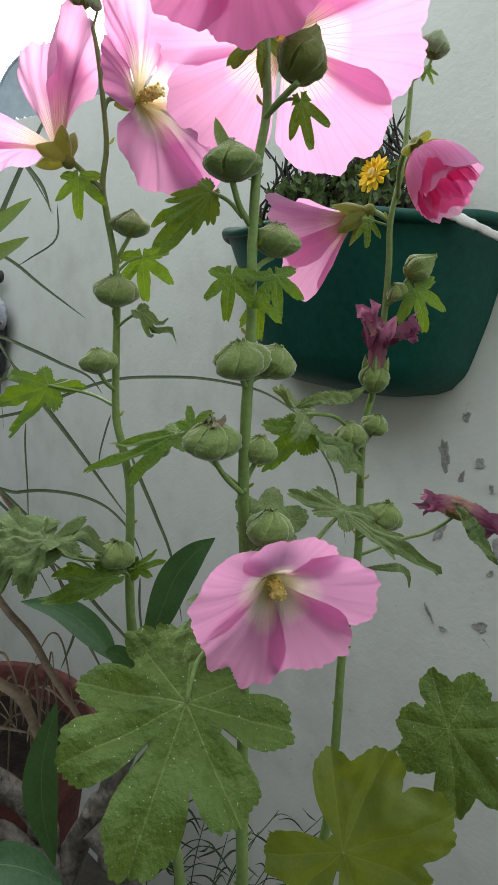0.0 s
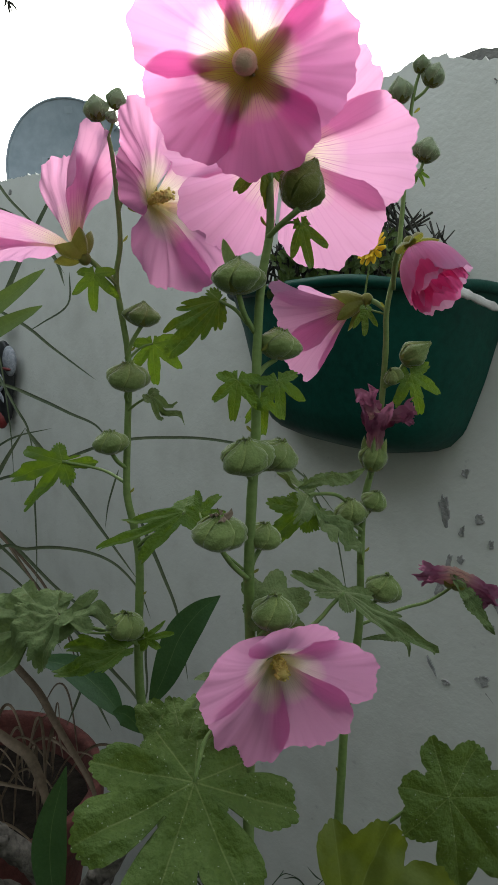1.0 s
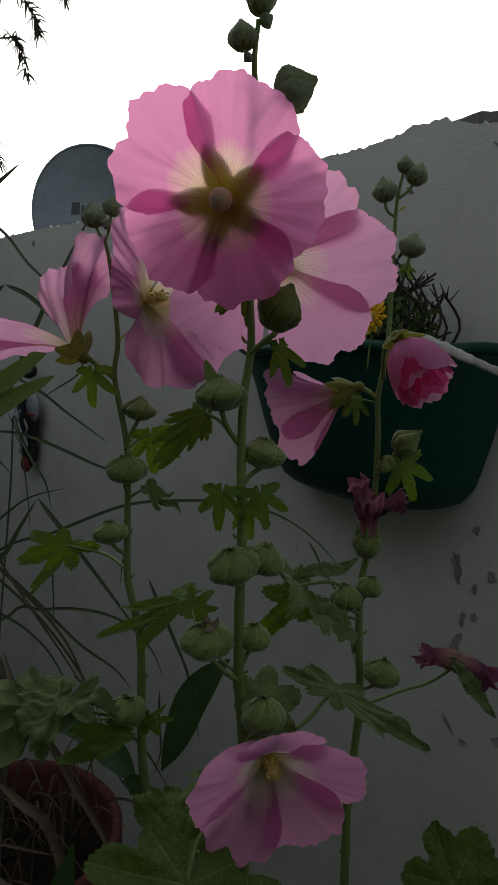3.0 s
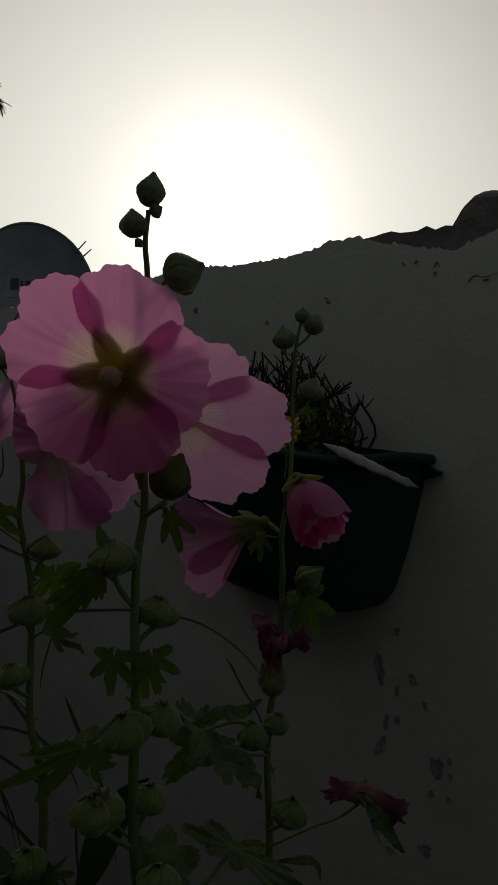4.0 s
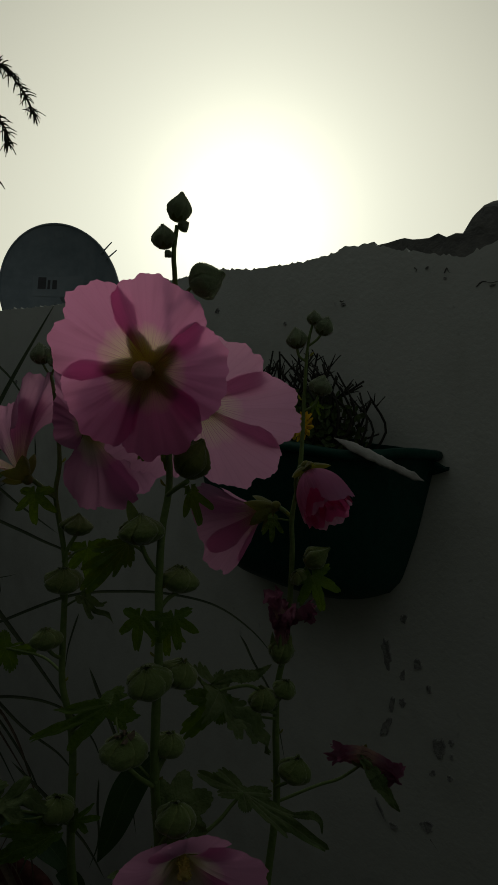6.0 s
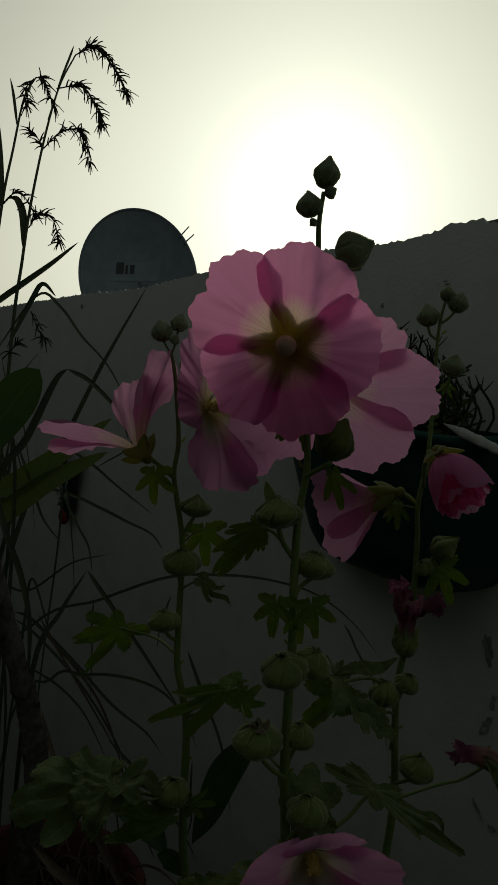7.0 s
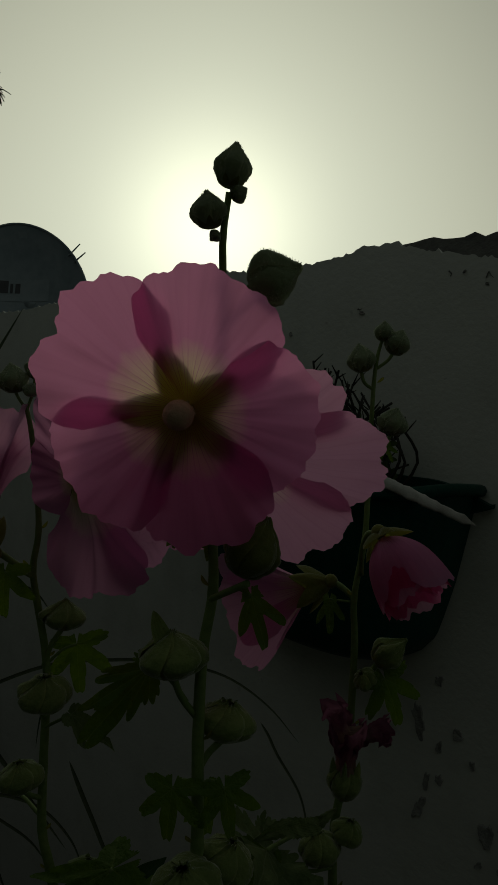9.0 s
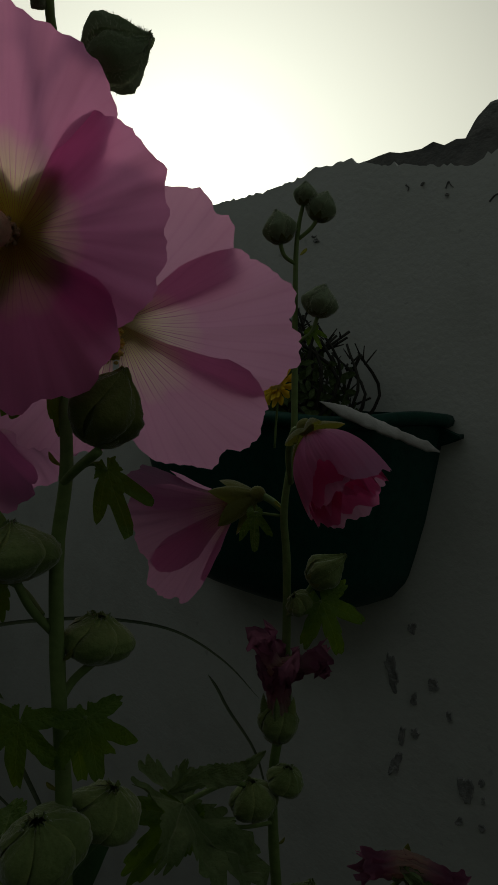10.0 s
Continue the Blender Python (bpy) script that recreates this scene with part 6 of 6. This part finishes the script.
flower(rig, (0.0735, 0.455, 1.0175), (-0.82, 0.40, -0.42), 0.064, 4, (22, 48), 58, "petal_pale", (0, 0, 0, 0, 0), seed=7.0, calyx=0.026, calm=0.5, ruffle=0.015, lap=0.02, claw=0.95, label="pale pink funnel flower seen from behind", sepal_phi=(58, 14), root=0.55, sizes=(1, 1.04, 0.92, 1, 1.05))
stalk(rig, [(0.0895, 0.445, 1.012), (0.083, 0.450, 1.0165), (0.0765, 0.4545, 1.0195)], 0.0024, 0.0026)
flower(mid, (0.013, 0.398, 1.094), (0.06, -0.72, -0.68), 0.071, 12, (62, 86), 41, "petal_pale", sizes=(1.03, 1.12, 1.0, 1.0, 1.14), turns=(4, -8, 0, 0, 14), seed=8.0, calyx=0.022, ruffle=0.05, claw=0.92, claw_end=0.8, label="large open pink flower with pale striped throat")
stalk(mid, [(0.005, 0.345, 1.105), (0.007, 0.362, 1.112), (0.0115, 0.388, 1.108), (0.0135, 0.401, 1.097)], 0.0026, 0.0024)
pod(rig, (0.109, 0.436, 0.986), (0.75, 0, 0.65), 0.0084, 1.3, 0.55, 4.3, "bud", "pointed pale green bud")
stalk(rig, [(0.0925, 0.445, 0.964), (0.0985, 0.440, 0.970), (0.104, 0.437, 0.980)], 0.0022, 0.002)
leaf(rig, (0.107, 0.432, 0.9725), (0.118, 0.424, 0.948), (0.15, -1, 0.15), FIG, 0.3, "leaf", 0.25, 0.12, 0.09, 0.08, 5.3, [(0.0935, 0.444, 0.962), (0.100, 0.437, 0.9705)], "small bright lobed leaf", 30, nr=9, nt=120)
leaf(rig, (0.0745, 0.440, 1.012), (0.075, 0.430, 0.9945), (0, -1, 0.1), THREE, 0.25, "leaf", 0.25, 0.12, 0.09, 0.08, 5.6, [(0.087, 0.445, 1.010)], "small drooping leaf", 20, nr=7, nt=80)
bm = cup_of(bmesh.new(), Vector((0.0885, 0.428, 0.906)), (0.0, -0.05, 1), 0.029, 10, 50, -20, 9.0)
dead = part("flower", bm, M["pod"], rig, "withered purple flower above its swollen green calyx")
part("petal", crumpled(bmesh.new(), (0.0888, 0.427, 0.915), (-0.03, -0.08, 1), 0.034, ((0, 0.006), (0.35, 0.0046), (0.6, 0.0048), (0.8, 0.0085), (1.0, 0.0105)), 2.0, 0.8, 0.004), M["petal_withered"], dead, "crumpled dry purple petals")
part("petal", crumpled(bmesh.new(), (0.0885, 0.425, 0.943), (0.95, -0.15, 0.22), 0.022, ((0, 0.004), (0.5, 0.0045), (1.0, 0.006)), 5.0, 0.9, 0.004, 24, 20), M["petal_withered"], dead)
part("petal", crumpled(bmesh.new(), (0.0875, 0.426, 0.941), (-0.5, -0.1, 0.9), 0.020, ((0, 0.004), (0.5, 0.0042), (1.0, 0.0055)), 7.0, 0.9, 0.004, 24, 20), M["petal_withered"], dead)
pod(rig, (0.0888, 0.427, 0.917), (0.0, 0, 1), 0.0090, 1.15, 0.3, 6.3, "seed_pod", "ribbed green calyx of a withered flower")
stalk(rig, [(0.091, 0.444, 0.900), (0.090, 0.436, 0.902), (0.0888, 0.428, 0.908)], 0.0024, 0.0022)
for k, (at, ax, r, foot) in enumerate((((0.079, 0.430, 0.877), (-0.2, 0, 1), 0.0110, (0.0895, 0.444, 0.862)), ((0.106, 0.428, 0.827), (0.2, 0, 1), 0.0118, (0.094, 0.444, 0.805)), ((0.0935, 0.432, 0.886), (0.2, -0.2, 1), 0.0085, (0.0905, 0.444, 0.872)), ((0.0975, 0.436, 0.970), (-0.6, -0.4, 0.7), 0.0065, (0.093, 0.444, 0.962)))):
    pod(rig, at, ax, r, 0.78, 0.2, 26.0 + k)
    f, a = Vector(foot), Vector(at) - Vector(ax).normalized() * r * 0.6
    stalk(rig, [f, f.lerp(a, 0.5), a], 0.0020, 0.0018)
leaf(rig, (0.047, 0.400, 0.894), (0.0895, 0.399, 0.858), (0.55, -0.20, 0.76), ((0, 1.0, 0.15), (36, 0.66, 0.15), (-36, 0.64, 0.15), (88, 0.52, 0.15), (-88, 0.52, 0.15), (158, 0.50, 0.13), (-165, 0.46, 0.12)), 0.28, "leaf_dusty", 0.08, 0.25, 0.10, 0.21, 7.3, [(0.0905, 0.444, 0.868), (0.070, 0.425, 0.889), (0.052, 0.405, 0.894)], "crinkled dusty green leaf with toothed edges", 44, nr=12, nt=220)
toothed(rig, [(0.040, 0.402, 0.897), (0.057, 0.403, 0.9043), (0.0697, 0.404, 0.9055), (0.0817, 0.408, 0.9132)], 0.0055, "small crinkled dusty green leaf", seed=7.6, crinkle=0.35)
leaf(rig, (0.0469, 0.410, 0.8828), (0.0220, 0.3987, 0.859), (0.0, -0.95, 0.45), ((0, 1.0, 0.19), (52, 0.72, 0.17), (80, 0.42, 0.16), (-63, 0.44, 0.24), (-119, 0.26, 0.2)), 0.22, "leaf", 0.12, 0.16, 0.10, 0.08, 8.3, [(0.0895, 0.444, 0.858), (0.072, 0.425, 0.868)], "dark green lobed leaf", 44, nr=12, nt=240)
leaf(rig, (0.0688, 0.352, 0.8519), (0.1242, 0.3409, 0.8279), (0.1, -0.80, 0.60), ((0, 1.0, 0.060), (172, 0.52, 0.065), (-30, 0.32, 0.07), (9, 0.62, 0.055), (-9, 0.60, 0.055), (152, 0.26, 0.07), (-168, 0.34, 0.07), (45, 0.18, 0.08)), 0.08, "leaf_dusty", 0.08, 0.3, 0.10, 0.16, 9.3, [(0.0215, 0.332, 0.812), (0.0522, 0.346, 0.8329), (0.062, 0.350, 0.8440)], "long toothed grey-green leaf held level", 46, nr=12, nt=320, reach=180)
toothed(rig, [(0.0971, 0.44, 0.7843), (0.1112, 0.438, 0.7884), (0.1232, 0.437, 0.7897), (0.1299, 0.437, 0.7852), (0.1317, 0.437, 0.7763)], 0.0030, "shrivelled grey-green leaf", seed=9.8, crinkle=0.4)
# drooping side flower that has withered
bm = cup_of(bmesh.new(), Vector((0.1587, 0.452, 0.8249)), (0.1, -0.3, 0.9), 0.017, 20, 86, 10, 10.0)
wil = part("flower", bm, M["calyx"], rig, "rolled withered purple flower")
part("petal", crumpled(bmesh.new(), (0.161, 0.448, 0.8350), (-0.99, -0.05, 0.0), 0.026, ((0, 0.0045), (0.3, 0.0055), (0.7, 0.0045), (1.0, 0.0062)), 3.0, 0.7, 0.0025), M["petal_withered"], wil, "rolled dry lilac petals")
part("petal", crumpled(bmesh.new(), (0.156, 0.449, 0.8365), (0.86, -0.1, -0.42), 0.034, ((0, 0.0045), (0.4, 0.0055), (0.8, 0.0050), (1.0, 0.0075)), 4.0, 0.8, 0.0030), M["petal_withered"], wil, "dry purple petals with a frayed end")
stalk(rig, [(0.0945, 0.445, 0.792), (0.1255, 0.449, 0.8063), (0.142, 0.451, 0.812), (0.1533, 0.452, 0.8197), (0.1587, 0.452, 0.8249)], 0.0018, 0.0016)
toothed(rig, [(0.1532, 0.444, 0.8383), (0.1657, 0.441, 0.8256), (0.1746, 0.440, 0.8137), (0.1887, 0.438, 0.7985)], 0.0068, "dry drooping green leaf with ragged edges", seed=10.8, crinkle=0.4)
leaf(rig, (0.1648, 0.412, 0.6892), (0.1798, 0.3928, 0.6276), (-0.05, -1, 0.3), ((0, 1.0, 0.44), (-30, 1.08, 0.42), (-84, 0.85, 0.62), (-138, 0.64, 0.56), (174, 0.60, 0.44), (106, 0.52, 0.55), (55, 0.62, 0.55)), 0.40, "leaf_big", 0.10, 0.14, 0.03, 0.09, 11.5, [(0.097, 0.445, 0.60), (0.13, 0.44, 0.64), (0.158, 0.422, 0.685)], "broad lobed green leaf with a ragged edge", 64, nr=16, nt=360, reach=180, club=2)
leaf(rig, (0.0899, 0.335, 0.6565), (0.1114, 0.3491, 0.7131), (0.0, -1, 0.25), ((0, 1.0, 0.50), (-32, 0.89, 0.40), (47, 1.09, 0.56), (87, 0.85, 0.5), (-120, 0.70, 0.58), (-158, 0.60, 0.5), (135, 0.6, 0.5)), 0.22, "leaf_yellow", 0.06, 0.12, 0.02, 0.08, 12.5, [(0.097, 0.445, 0.50), (0.095, 0.40, 0.58), (0.090, 0.345, 0.645)], "yellowing rounded leaf lit from behind", 80, nr=16, nt=360, reach=180, club=True)

# small pointed stipules at the nodes of the stems
for plant, points in ((mid, MSTEM), (lef, LSTEM), (rig, RSTEM)):
    for k, q in enumerate(points[3:-2]):
        for side in ((-1,), (1,), ())[k % 3]:
            base = Vector(q) + Vector((0.0016 * side, -0.001, 0.001))
            bm = blade(bmesh.new(), [base, base + Vector((0.0022 * side, -0.0008, 0.002)), base + Vector((0.0034 * side, -0.001, 0.0034 + 0.001 * (k % 2)))], 0.0008, 0.7, 0.3)
            part("stipule", bm, M["calyx"], plant)
